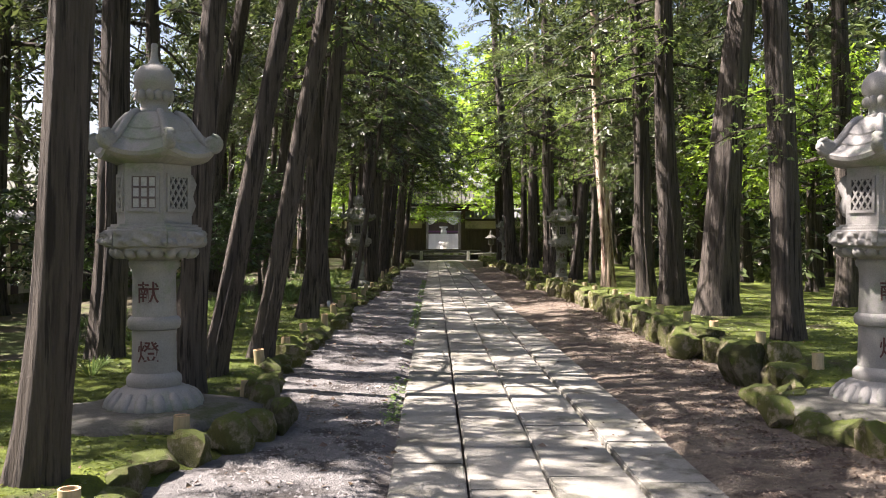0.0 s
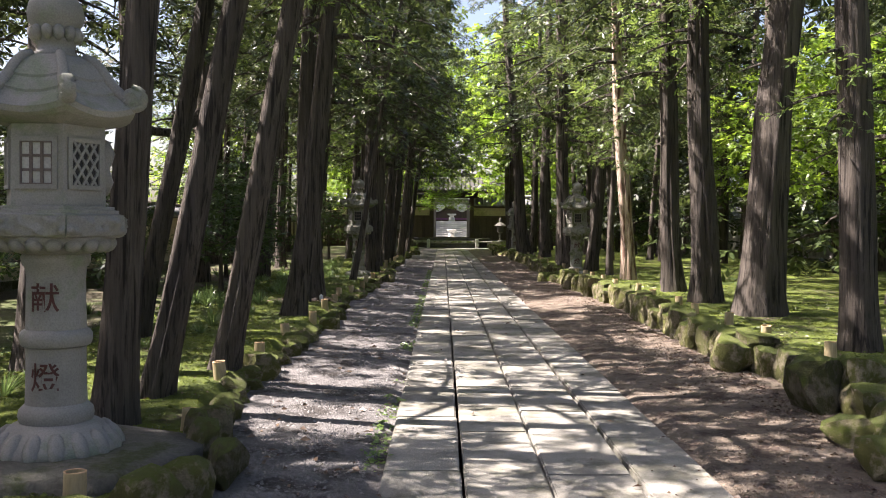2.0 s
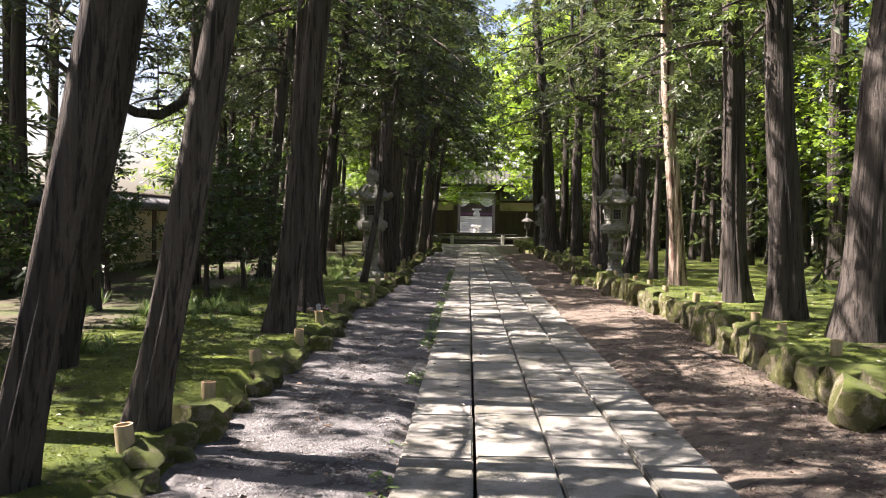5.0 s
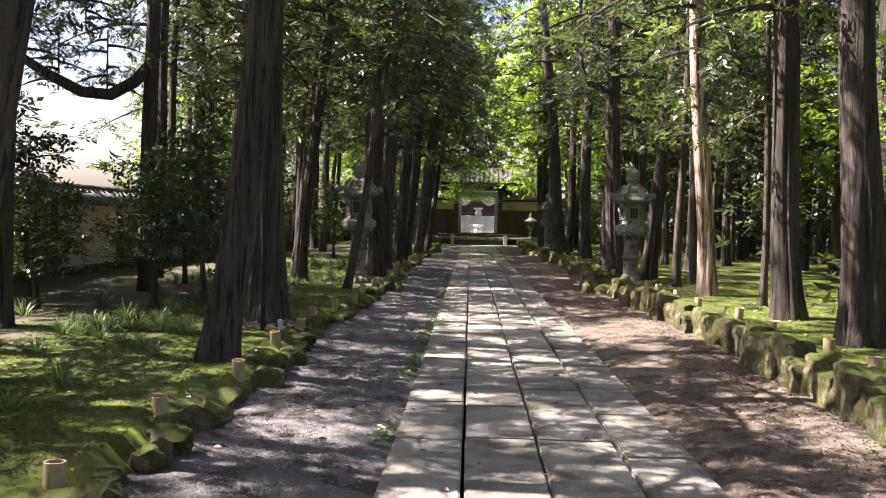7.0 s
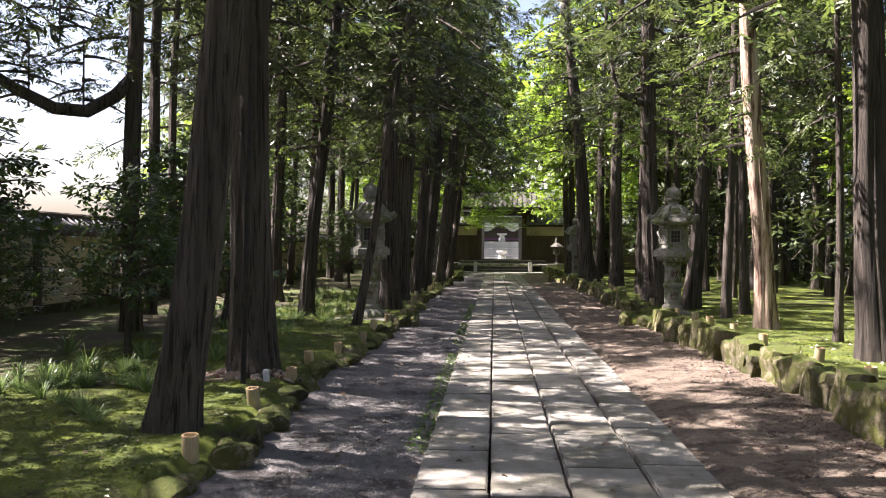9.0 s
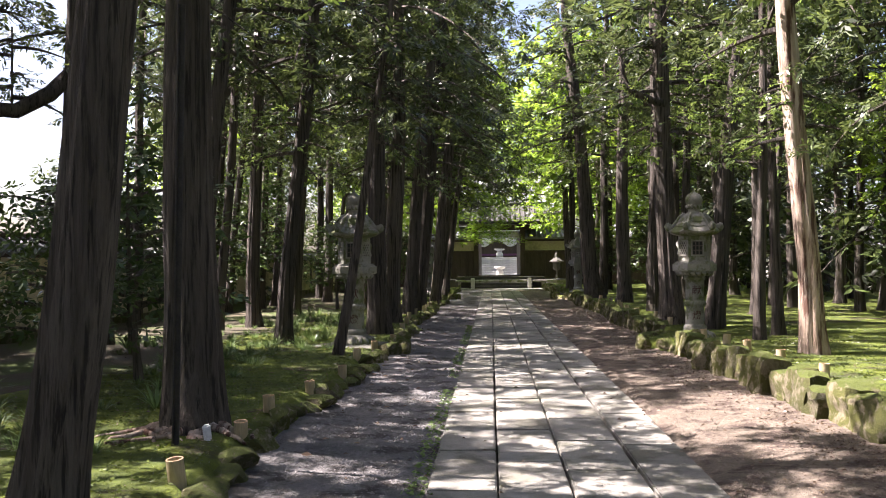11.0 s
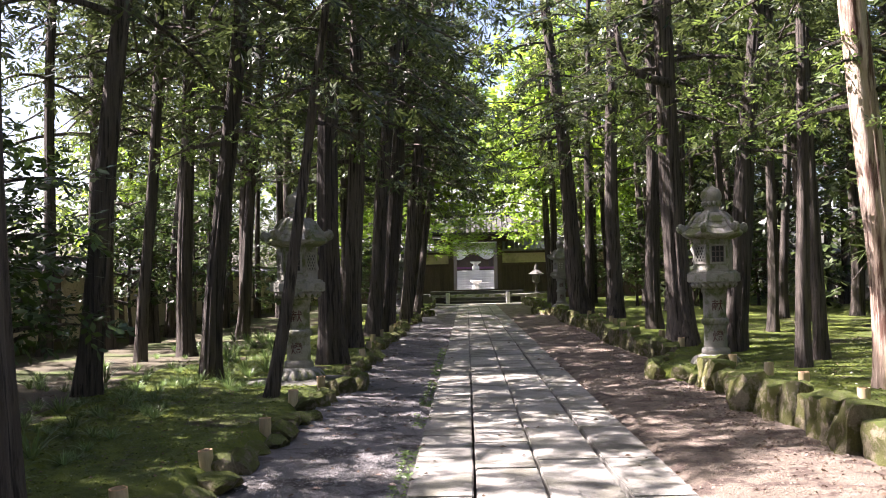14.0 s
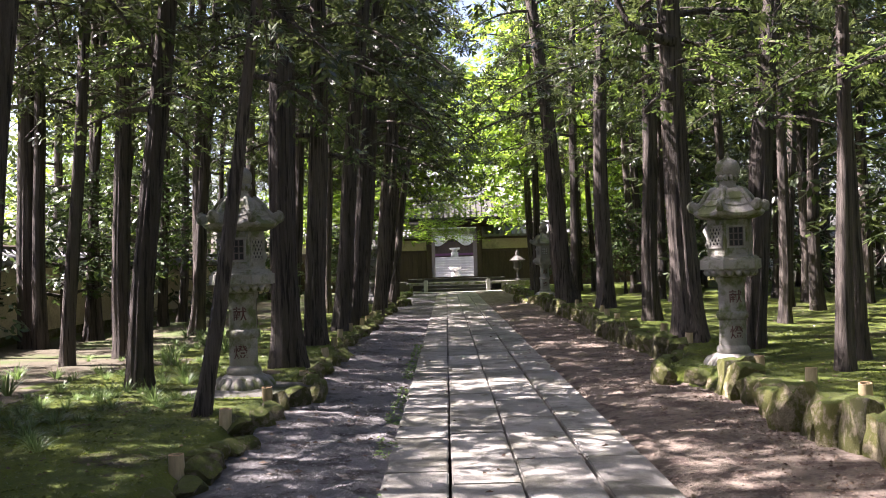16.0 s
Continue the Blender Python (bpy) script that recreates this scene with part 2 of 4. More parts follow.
def block_mesh(name, seed, material):
    """A rough squared stone, a metre each way, with worn edges and a level top."""
    bm = bmesh.new()
    bmesh.ops.create_cube(bm, size=1.0)
    bmesh.ops.subdivide_edges(bm, edges=bm.edges[:], cuts=4, use_grid_fill=True)
    o = Vector((seed * 5.7, seed * 2.3, 0))
    for v in bm.verts:
        c = v.co.copy()
        p = sum(abs(q * 2) ** 9 for q in c) ** (1 / 9)
        c = c / max(p, 0.6) * (0.97 if p > 0.9 else p)
        c.x *= 1 - 0.14 * (c.z + 0.5)
        c += noise.noise_vector(c * 2.1 + o) * Vector((0.20, 0.16, 0.13)) + noise.noise_vector(c * 5 + o) * 0.06
        v.co = c
    me = bpy.data.meshes.new(name)
    bm.to_mesh(me)
    bm.free()
    me.materials.append(material)
    me.shade_smooth()
    me.set_sharp_from_angle(angle=radians(38))
    return me


def tube(pts, radii, n=8):
    V, F = [], []
    for i, p in enumerate(pts):
        p = Vector(p)
        d = (Vector(pts[min(i + 1, len(pts) - 1)]) - Vector(pts[max(i - 1, 0)])).normalized()
        u = d.orthogonal().normalized()
        if abs(d.z) < 0.95:
            u = d.cross(Vector((0, 0, 1))).normalized()
        else:
            u = (Vector((1, 0, 0)) - d * d.x).normalized()
        v = d.cross(u)
        for k in range(n):
            a = 2 * math.pi * k / n
            V.append(p + (u * math.cos(a) + v * math.sin(a)) * radii[i])
    for i in range(len(pts) - 1):
        for k in range(n):
            j = (k + 1) % n
            F.append((i * n + k, i * n + j, (i + 1) * n + j, (i + 1) * n + k))
    F.append(tuple(range(n))[::-1])
    F.append(tuple((len(pts) - 1) * n + k for k in range(n)))
    return V, F


def join(*pieces):
    V, F = [], []
    for v, f in pieces:
        o = len(V)
        V += list(v)
        F += [tuple(o + i for i in q) for q in f]
    return V, F


# ---- the ground ----
END = 60.5


def edge_l(y):
    return -1.52 + 0.06 * math.sin(y * 0.9) + sum(0.36 * math.exp(-((y - c) / 0.85) ** 2) for c in (7.7, 26.3, 48.3))


def edge_r(y):
    return 3.12 + 0.07 * math.sin(y * 0.7 + 1) - sum(0.58 * math.exp(-((y - c) / 0.85) ** 2) for c in (7.9, 26.9, 48.0))


def gz(x, y):
    """Height of the ground."""
    f = noise.noise(Vector((x * 0.5, y * 0.5, 0))) * 0.05 + noise.noise(Vector((x * 1.7, y * 1.7, 3))) * 0.022
    if y > END:
        return 0.0
    l, r = edge_l(y), edge_r(y)
    if x < l - 0.1:
        dip = sum(0.07 * math.exp(-((y - c) / 1.0) ** 2 - ((x + 2.0) / 1.0) ** 2) for c in (7.8, 26.4, 48.4))
        return (0.13 - dip) * min(1, (l - 0.1 - x) / 0.12) + f * min(1, (l - x)) + 0.02
    if x > r + 0.1:
        dip = sum(0.17 * math.exp(-((y - c) / 1.1) ** 2 - ((x - 3.4) / 1.1) ** 2) for c in (8.0, 27.1, 48.0))
        return (0.27 - dip) * min(1, (x - r - 0.1) / 0.12) + f * min(1, (x - r)) + 0.02
    g = noise.noise(Vector((x * 3.5, y * 3.5, 9))) * 0.018 + noise.noise(Vector((x * 11, y * 11, 5))) * 0.009
    if -0.35 < x < 1.71:
        return -0.05
    side = min(abs(x + 0.3), abs(x - 1.66))
    return -0.03 + g + 0.05 * min(1, side / 1.2)


def ground():
    xs = [-400, -150, -60, -25, -14] + list(np.arange(-9, -3.5, 0.3)) + list(np.arange(-3.5, 5.0, 0.085)) + list(np.arange(5.0, 16, 0.35)) + [25, 60, 150, 400]
    ys = [-200, -60, -20, -6] + list(np.arange(0, 30, 0.13)) + list(np.arange(30, 62, 0.3)) + [64, 70, 80, 110, 200, 600]
    V = [(x, y, gz(x, y)) for y in ys for x in xs]
    F, I = [], []
    n = len(xs)
    for j in range(len(ys) - 1):
        for i in range(n - 1):
            F.append((j * n + i, j * n + i + 1, (j + 1) * n + i + 1, (j + 1) * n + i))
            x, y = (xs[i] + xs[i + 1]) / 2, (ys[j] + ys[j + 1]) / 2
            if y > END:
                I.append(3)
            elif x < edge_l(y) - 0.05:
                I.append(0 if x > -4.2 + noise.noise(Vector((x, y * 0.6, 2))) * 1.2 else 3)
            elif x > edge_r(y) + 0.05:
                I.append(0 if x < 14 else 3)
            else:
                I.append(1 if x < 0.7 else 2)
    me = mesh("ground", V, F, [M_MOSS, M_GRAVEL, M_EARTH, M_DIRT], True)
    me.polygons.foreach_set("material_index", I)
    tagged(new("ground", me), "mossy woodland ground with gravel and earth verges", "ground", kind="structure")


ground()

# ---- trees ----


def foliage(seed, z0, z1, rad, limbs, sprays, leaf, wid, droop=0.45, up=0.1, leaflets=6, taper=0.75, pad=0.24):
    """A crown: limbs round a stem with flat sprays of leaflets on them. Returns limb and leaf geometry."""
    rng = np.random.RandomState(seed)
    LV, LF = [], []
    C, D = [], []
    for i in range(limbs):
        u = (i + rng.rand()) / limbs
        z = z0 + (z1 - z0) * u
        a = i * 2.4 + rng.rand() * 0.9
        ln = rad * (1 - taper * u) * (0.65 + 0.5 * rng.rand())
        d = np.array([math.cos(a), math.sin(a), 0])
        side = np.array([-d[1], d[0], 0])
        pts, bend = [], rng.randn() * 0.15
        for s in np.linspace(0, 1, 6):
            pts.append(d * ln * s + side * bend * ln * s * s + np.array([0, 0, z + ln * (up * s - droop * s * s)]))
        v, f = tube(pts, [0.035 * (1 - 0.85 * s) * (ln / rad + 0.4) for s in np.linspace(0, 1, 6)], 5)
        o = len(LV)
        LV += v
        LF += [tuple(o + q for q in g) for g in f]
        pts = np.array(pts)
        pads = []
        for s in (0.38, 0.62, 0.82, 1.0):
            s = min(1.0, s + rng.randn() * 0.06)
            j = min(int(s * 5), 4)
            p = pts[j] + (pts[j + 1] - pts[j]) * (s * 5 - j)
            pads.append(p + side * rng.randn() * 0.16 * ln * s)
        sg = pad * (0.55 + 0.25 * ln)
        for k in range(sprays):
            p = pads[rng.randint(4)]
            off = rng.randn(3) * np.array([sg, sg, sg * 0.45])
            C.append(p + off)
            D.append(d * 0.6 + off / (np.linalg.norm(off) + 1e-6) * 0.8 + np.array([0, 0, -0.35]) + rng.randn(3) * 0.3)
    C, D = np.array(C), np.array(D)
    D /= np.linalg.norm(D, axis=1)[:, None]
    n = len(C)
    S = np.cross(D, np.array([0, 0, 1.0]) + rng.randn(n, 3) * 0.35)
    S /= np.linalg.norm(S, axis=1)[:, None]
    V = []
    for k in range(leaflets):
        along = (k // 2) / max(1, leaflets / 2) * leaf * 1.4
        sg = 1 if k % 2 else -1
        base = C + D * along
        t = D * 0.75 + S * (0.7 * sg) + rng.randn(n, 3) * 0.22
        t /= np.linalg.norm(t, axis=1)[:, None]
        wv = np.cross(t, np.cross(D, S)) + rng.randn(n, 3) * 0.15
        wv /= np.linalg.norm(wv, axis=1)[:, None]
        ll = leaf * (0.7 + 0.6 * rng.rand(n, 1))
        V += [base, base + t * ll * 0.5 + wv * wid, base + t * ll, base + t * ll * 0.5 - wv * wid]
    V = np.concatenate(V)
    F = []
    for k in range(leaflets):
        o = 4 * k * n
        F += [(o + i, o + n + i, o + 2 * n + i, o + 3 * n + i) for i in range(n)]
    return (LV, LF), (V, F)


def trunk_mesh(seed, r, lean, h, material, bend=0.0, flare=0.5, n=44):
    rng = random.Random(seed)
    rows = 40
    V, F = [], []
    ph = rng.random() * 9
    for i in range(rows):
        s = i / (rows - 1)
        z = -0.15 + (h + 0.15) * s ** 1.6
        q = r * (1 - 0.72 * max(z, 0) / h)
        cx = lean * z + bend * math.sin(z * 0.8 + ph) * min(1, z)
        cy = 0.35 * bend * math.sin(z * 0.6 + ph * 2)
        for k in range(n):
            a = 2 * math.pi * k / n
            c = Vector((math.cos(a) * 2.2, math.sin(a) * 2.2, z * 0.22 + ph))
            e = 1 + 0.15 * noise.noise(c) + 0.11 * noise.noise(c * 2.7) + 0.07 * noise.noise(Vector((math.cos(a) * 1.5, math.sin(a) * 1.5, z * 1.4 + ph))) + 0.07 * abs(math.sin(a * 7 + 2.2 * noise.noise(Vector((z * 0.35, ph, math.cos(a)))))) + 0.05 * noise.noise(Vector((math.cos(a) * 7, math.sin(a) * 7, z * 0.6)))  - 0.04
            root = flare * math.exp(-max(z, 0) / (0.16 + r * 0.9)) * (0.55 + 0.6 * max(0, noise.noise(Vector((math.cos(a) * 1.6, math.sin(a) * 1.6, ph)))) * 2)
            V.append((cx + q * (e + root) * math.cos(a), cy + q * (e + root) * math.sin(a), z))
    for i in range(rows - 1):
        for k in range(n):
            j = (k + 1) % n
            F.append((i * n + k, i * n + j, (i + 1) * n + j, (i + 1) * n + k))
    F.append(tuple((rows - 1) * n + k for k in range(n)))
    return mesh("trunk", V, F, material, True)


def crown_mesh(limb, leaf, m_leaf):
    V, F = join(limb, leaf)
    me = mesh("crown", V, F, [M_BARK, m_leaf])
    idx = np.ones(len(F), dtype=np.int32)
    idx[:len(limb[1])] = 0
    me.polygons.foreach_set("material_index", idx)
    return me


CROWNS = [crown_mesh(*foliage(10 + s, 4.2 + 0.3 * s, 12.0, 2.9, 32, 42, 0.15, 0.025, taper=0.5, pad=0.115), M_LEAF) for s in range(4)]
THIN = [crown_mesh(*foliage(14 + s, 4.4 + 0.3 * s, 12.0, 2.5, 20, 31, 0.16, 0.026, pad=0.12), M_LEAF) for s in range(3)]
FARCROWNS = [crown_mesh(*foliage(20 + s, 1.2, 12.5, 2.9, 40, 21, 0.28, 0.052, pad=0.36), M_LEAF) for s in range(2)]


def tree(x, y, lean, r, seed, material=None, label="", h=13.0, lift=0.0, far=False, thin=False):
    t = thing("cypress_tree", pose(x, y, gz(x, y) - 0.03), label or "tall cypress with dark fissured bark in moss", "tree", "cypress trees along the approach")
    small = r < 0.1
    h = 7.5 if small else h
    part("trunk", trunk_mesh(seed, r, lean, h, material or M_BARK, 0.02 + r * 0.09, n=12 if far else 26 if r < 0.125 or y > 34 else 44), t)
    turn = Matrix.LocRotScale((0, 0, lift), Euler((0, math.atan(lean), 0)), None) @ pose(0, 0, 0, 0, 0, seed * 77 % 360) @ Matrix.Diagonal((0.5, 0.5, 0.62, 1) if small else (1, 1, 1, 1))
    part("crown", FARCROWNS[seed % 2] if far else THIN[seed % 3] if thin else CROWNS[seed % 4], t, m=turn)
    return t


LEFT = [
    (-2.07, 5.9, 0.076, 0.125), (-3.45, 10.7, 0.043, 0.17), (-2.08, 8.75, 0.085, 0.12), (-2.08, 9.6, 0.213, 0.1), (-1.88, 10.9, 0.195, 0.105), (-3.3, 12.9, 0.19, 0.115),
    (-2.04, 15.7, 0.125, 0.155), (-2.22, 18.5, -0.003, 0.21), (-4.25, 24.6, 0.11, 0.125), (-3.35, 26.5, 0.095, 0.135), (-5.2, 29.0, 0.069, 0.1), (-4.8, 30.1, 0.02, 0.145),
    (-7.3, 32.5, -0.005, 0.2), (-5.0, 34.9, 0.083, 0.125), (-2.05, 24.35, 0.165, 0.075), (-1.98, 28.3, 0.015, 0.19), (-2.4, 31.2, 0.01, 0.15), (-2.03, 31.5, 0.03, 0.18)]
LEFT += [
    (-2.0, 34.6, 0.10, 0.17), (-2.05, 37.0, 0.125, 0.21), (-1.75, 41.5, 0.1, 0.15), (-1.7, 46.9, 0.147, 0.13), (-6.8, 34.2, 0.016, 0.11), (-2.0, 51.5, 0.05, 0.15),
    (-2.1, 55.5, 0.04, 0.14), (-6.6, 14.0, 0.03, 0.14), (-6.2, 26.0, 0.03, 0.12), (-3.6, 38.5, 0.06, 0.14), (-5.4, 42.0, 0.03, 0.15), (-3.9, 46.0, 0.05, 0.14),
    (-6.4, 46.0, 0.0, 0.15), (-5.2, 8.0, 0.02, 0.14),  (-1.9, 36.3, 0.1, 0.14), (-2.0, 39.8, 0.08, 0.13)]
LEFT += [
    # x -7.3 and -7.2: added out of sight for shade; last two shade the gate roof.
    (-1.8, 44.2, 0.1, 0.14), (-2.0, 49.6, 0.08, 0.14), (-1.9, 53.4, 0.06, 0.13), (-2.1, 57.3, 0.04, 0.14), (-5.1, 17.7, 0.0, 0.16), (-7.3, 20.2, 0.0, 0.14), (-7.2, 16.2, 0.02, 0.14), (-4.2, 65.0, 0.0, 0.16),
    (-2.6, 64.0, 0.02, 0.15)]
rng = random.Random(31)
LEFT += [(rng.uniform(-7.6, -2.9), 31 + k * 1.45 + rng.uniform(-.5, .5), rng.uniform(-.01, .1), rng.uniform(.1, .125)) for k in range(17)]
RIGHT = [
    (4.25, 19.2, -0.053, 0.18), (4.1, 16.7, -0.04, 0.2), (4.25, 14.9, 0.088, 0.265), (4.0, 11.35, -0.055, 0.165), (8.2, 25.3, -0.017, 0.24), (7.2, 16.9, -0.03, 0.18),
    (4.75, 26.2, -0.01, 0.09), (4.5, 21.0, -0.01, 0.055), (4.2, 25.3, 0.02, 0.09), (4.2, 28.2, 0.105, 0.165), (3.6, 28.9, -0.035, 0.205), (4.0, 33.0, 0.01, 0.155),
    (4.0, 38.0, 0.01, 0.205), (3.5, 41.0, -0.085, 0.27), (3.55, 48.9, -0.015, 0.15), (7.8, 34.8, 0.005, 0.13), (11.3, 40.3, 0.03, 0.11), (12.6, 48.0, 0.06, 0.16)]
RIGHT += [
    (12.4, 44.0, 0.02, 0.14), (4.2, 44.5, 0.02, 0.16), (3.7, 52.5, -0.03, 0.16), (6.2, 40.0, 0.02, 0.15), (6.8, 47.0, -0.02, 0.16), (9.5, 31.0, 0.02, 0.15),
    (10.8, 21.0, -0.02, 0.17), (5.4, 56.0, 0.0, 0.15), (9.0, 53.0, 0.03, 0.16), (6.3, 8.8, 0.02, 0.17), (9.6, 36.5, 0.0, 0.13), (5.9, 31.5, 0.02, 0.1)]
RIGHT += [(rng.uniform(5.2, 12.5), 30 + k * 1.9 + rng.uniform(-.6, .6), rng.uniform(-.05, .06), rng.uniform(.1, .125)) for k in range(15)]
for i, (x, y, ln, r) in enumerate(LEFT):
    tree(x, y, ln, r, i, thin=(y < 13 and i % 2 == 0) or abs(y - 18.5) < .1 or r < 0.125 or (x > -3 and (21 < y < 25.5 or i % 4 == 0 or (y > 34 and i > 40))), label="leaning cypress with dark fissured bark on mossy bank" if ln > 0.1 else "")
for i, (x, y, ln, r) in enumerate(RIGHT):
    tree(x, y, ln, r, i + 50, thin=y < 14 or r < 0.125 or i % 2 == 0)
pale = tree(4.2, 23.0, -.06, .15, 97, M_PALE, label="cypress with peeling reddish bark, its colour lightened as sunlit")
# low cypress shoots, sunlight put into their leaf colour, and a hooked dead limb
M_SHOOT = leaf_mat("cypress shoot brightened as sunlit", (0.06, 0.11, 0.02), (0.15, 0.22, 0.05), 0.38)
SHOOTS = []
for s in range(3):
    limb, leaf = foliage(70 + s, 0.0, 1.3, 1.15, 7, 26, 0.085, 0.016, droop=0.35, up=0.1, taper=0.3, pad=0.17)
    SHOOTS.append(crown_mesh(join(limb, tube([(0, 0, -.1), (0, 0, 1.4)], [.02, .015], 6)), leaf, M_SHOOT))


def shoot(t, z, lean, k, turn, size=1.0):
    part("low_shoot", SHOOTS[k], t, "low cypress shoots coloured as if sunlit", Matrix.LocRotScale((lean * z, 0, z), Euler((0, 0, turn)), (size, size, size)))


def tree_at(x, y):
    return min((o for o in scene.collection.objects if o.name.startswith("cypress_tree")), key=lambda o: (o.matrix_basis.translation.xy - Vector((x, y))).length)


shoot(pale, 2.45, -.06, 0, 0.4, .8)
shoot(pale, 4.1, -.06, 1, 2.0, 1.1)
for x, y, z, ln, k, a, sz in ((4.25, 19.2, 3.9, -.05, 2, 2.6, 1.3), (4.1, 16.7, 3.6, -.04, 0, 1.0, 1.0), (-2.04, 15.7, 3.9, .11, 1, 5.6, 1.1), (-2.22, 18.5, 4.0, 0, 2, .3, 1.2), (4.0, 11.35, 2.0, -.05, 1, .9, .7), (3.6, 28.9, 3.2, -.035, 0, 3.4, 1.2), (4.2, 28.2, 3.0, .1, 2, 5.0, 1.0), (7.2, 16.9, 2.6, 0, 1, 2.0, 1.2), (-3.35, 26.5, 2.9, .09, 0, .6, .9), (-2.03, 31.5, 3.2, .03, 1, .2, 1.2)):
    shoot(tree_at(x, y), z, ln, k, a, sz)
part("dead_limb", mesh("dead_limb", *tube([(-.1, -.1, 4.2), (-.4, -.15, 4.28), (-.75, -.2, 4.42), (-.9, -.2, 4.75), (-.98, -.2, 5.3)], [.085, .075, .065, .05, .025], 10), M_BARK, True), tree_at(3.6, 28.9))
ROOT = random.Random(8)
foot = tree_at(-2.22, 18.5)
for k in range(9):
    a, q = -2.6 + k * .27 + ROOT.uniform(-.1, .1), ROOT.uniform(.35, .6)
    bent = [(math.cos(a + j * ROOT.uniform(-.12, .12)) * (.2 + q * j / 5), math.sin(a + j * ROOT.uniform(-.12, .12)) * (.2 + q * j / 5), .075 - .013 * j) for j in range(6)]
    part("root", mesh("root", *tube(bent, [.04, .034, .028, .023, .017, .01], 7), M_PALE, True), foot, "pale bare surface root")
old = tree(-5.15, 22.6, .01, .14, 98, thin=True, label="old cypress with a heavy crooked side limb")
pts = [(0, 0, 3.75), (-.15, -.25, 3.45), (-.45, -.5, 3.2), (-.85, -.65, 3.22), (-1.4, -.75, 3.5), (-2.0, -.85, 3.9), (-2.6, -.9, 4.4)]
part("side_limb", mesh("side_limb", *tube(pts, [.10, .10, .095, .09, .08, .06, .03], 12), M_BARK, True), old)
SPRAY = SHOOTS[0].copy()
SPRAY.materials[1] = M_LEAF
for x, y, z, a in ((-.5, -.5, 3.25, .3), (-1.2, -.7, 3.3, 2.2), (-1.8, -.8, 3.6, 4.0), (-2.4, -.9, 4.1, 1.2), (-.9, -.4, 4.3, 5.1)):
    part("limb_spray", SPRAY, old, "dark drooping foliage", Matrix.LocRotScale((x, y, z), Euler((0, 0, a)), (.8, .8, .7)))
# the wood beyond the walls, plus unseen light-blocking trees behind and beside the camera
rng = random.Random(5)
FAR = [(-13 - rng.random() * 9, y + rng.random() * 3) for y in (-8, -3, 2, 7, 12)]
FAR += [(-10.2 + rng.uniform(-.8, .8), y) for y in (9, 13.5, 22, 24.8, 40, 44.5, 49, 53, 57, 62)] + [(rng.uniform(8.5, 13.2), y) for y in (18.5, 23, 28, 32.5, 37, 40.5, 43, 46, 49, 51.5, 54, 57, 60, 63)] + [(17 + rng.random() * 7, y + rng.random() * 3) for y in range(-8, 66, 5)]
FAR += [(x, -5 - rng.random() * 5) for x in range(-7, 12, 4)] + [(9 + rng.random() * 3, 4), (12, 12), (-6, 2)]
# High crowns added beyond the wall to shade the left bank.
for i, y in enumerate((20.5, 24.0, 28.0)):
    tree(-10.4 + 0.9 * (i % 2), y, 0.01, 0.15, 210 + i, lift=1.6, h=15.0, label="tall cypress beyond the wall, added to shade the bank")
for i, (x, y) in enumerate(FAR):
    tree(x, y, rng.uniform(-.04, .04), rng.uniform(.12, .2), 120 + i, lift=rng.uniform(-0.8, 0.6), far=True, label="dark bushy cypress in the surrounding wood")

# broad-leaved trees and shrubs
BROAD, MAPLE = [], []
for s in range(2):
    a, b = foliage(40 + s, 0.9, 3.4, 1.5, 20, 34, 0.14, 0.036, droop=0.25, up=0.35, leaflets=4, taper=0.5)
    BROAD.append(crown_mesh(a, b, M_BROAD))
    a, b = foliage(60 + s, 2.4, 7.0, 3.2, 24, 66, 0.15, 0.048, droop=0.2, up=0.3, leaflets=5, taper=0.4, pad=0.34)
    MAPLE.append(crown_mesh(a, b, M_LIGHTLEAF))


def broad(kind, x, y, s, rot, name, label, category, group, seed):
    t = thing(name, pose(x, y, gz(x, y) - 0.02, 0, 0, rot), label, category, group)
    h = 3.2 if kind in BROAD else 6.8
    part("trunk", trunk_mesh(seed, 0.045 if kind in BROAD else 0.12, 0.02, h * s, M_BARK, 0.08), t)
    part("crown", kind, t, m=Matrix.Diagonal((s, s, s, 1)))
    return t


for i, (x, y, s) in enumerate([(-4.1, 20.0, .62), (-5.0, 24.2, .68), (-5.6, 19.6, .5), (-3.9, 21.6, .8), (-6.3, 15.6, .6), (-4.8, 14.2, .65), (-6.6, 21.5, .75), (-5.9, 11.0, .9), (-7.0, 33.5, .9), (-6.9, 37.5, 1.1), (-4.2, 37.0, .7), (-6.5, 6.5, 1.0),
                               (10.5, 27.0, 1.1), (11.8, 33.0, 1.0), (12.6, 37.5, .9), (9.8, 44.5, 1.1), (6.0, 45.5, .8), (5.2, 50.5, .8), (11.0, 52.0, 1.2), (12.5, 22.0, 1.2), (11.5, 16.0, 1.2), (-3.0, 44.0, .7), (-3.4, 50.0, .8)]):
    broad(BROAD[i % 2], x, y, s, i * 73, "evergreen_shrub", "glossy broad-leaved evergreen shrub under the cypresses", "shrub", "evergreen shrubs", 300 + i)
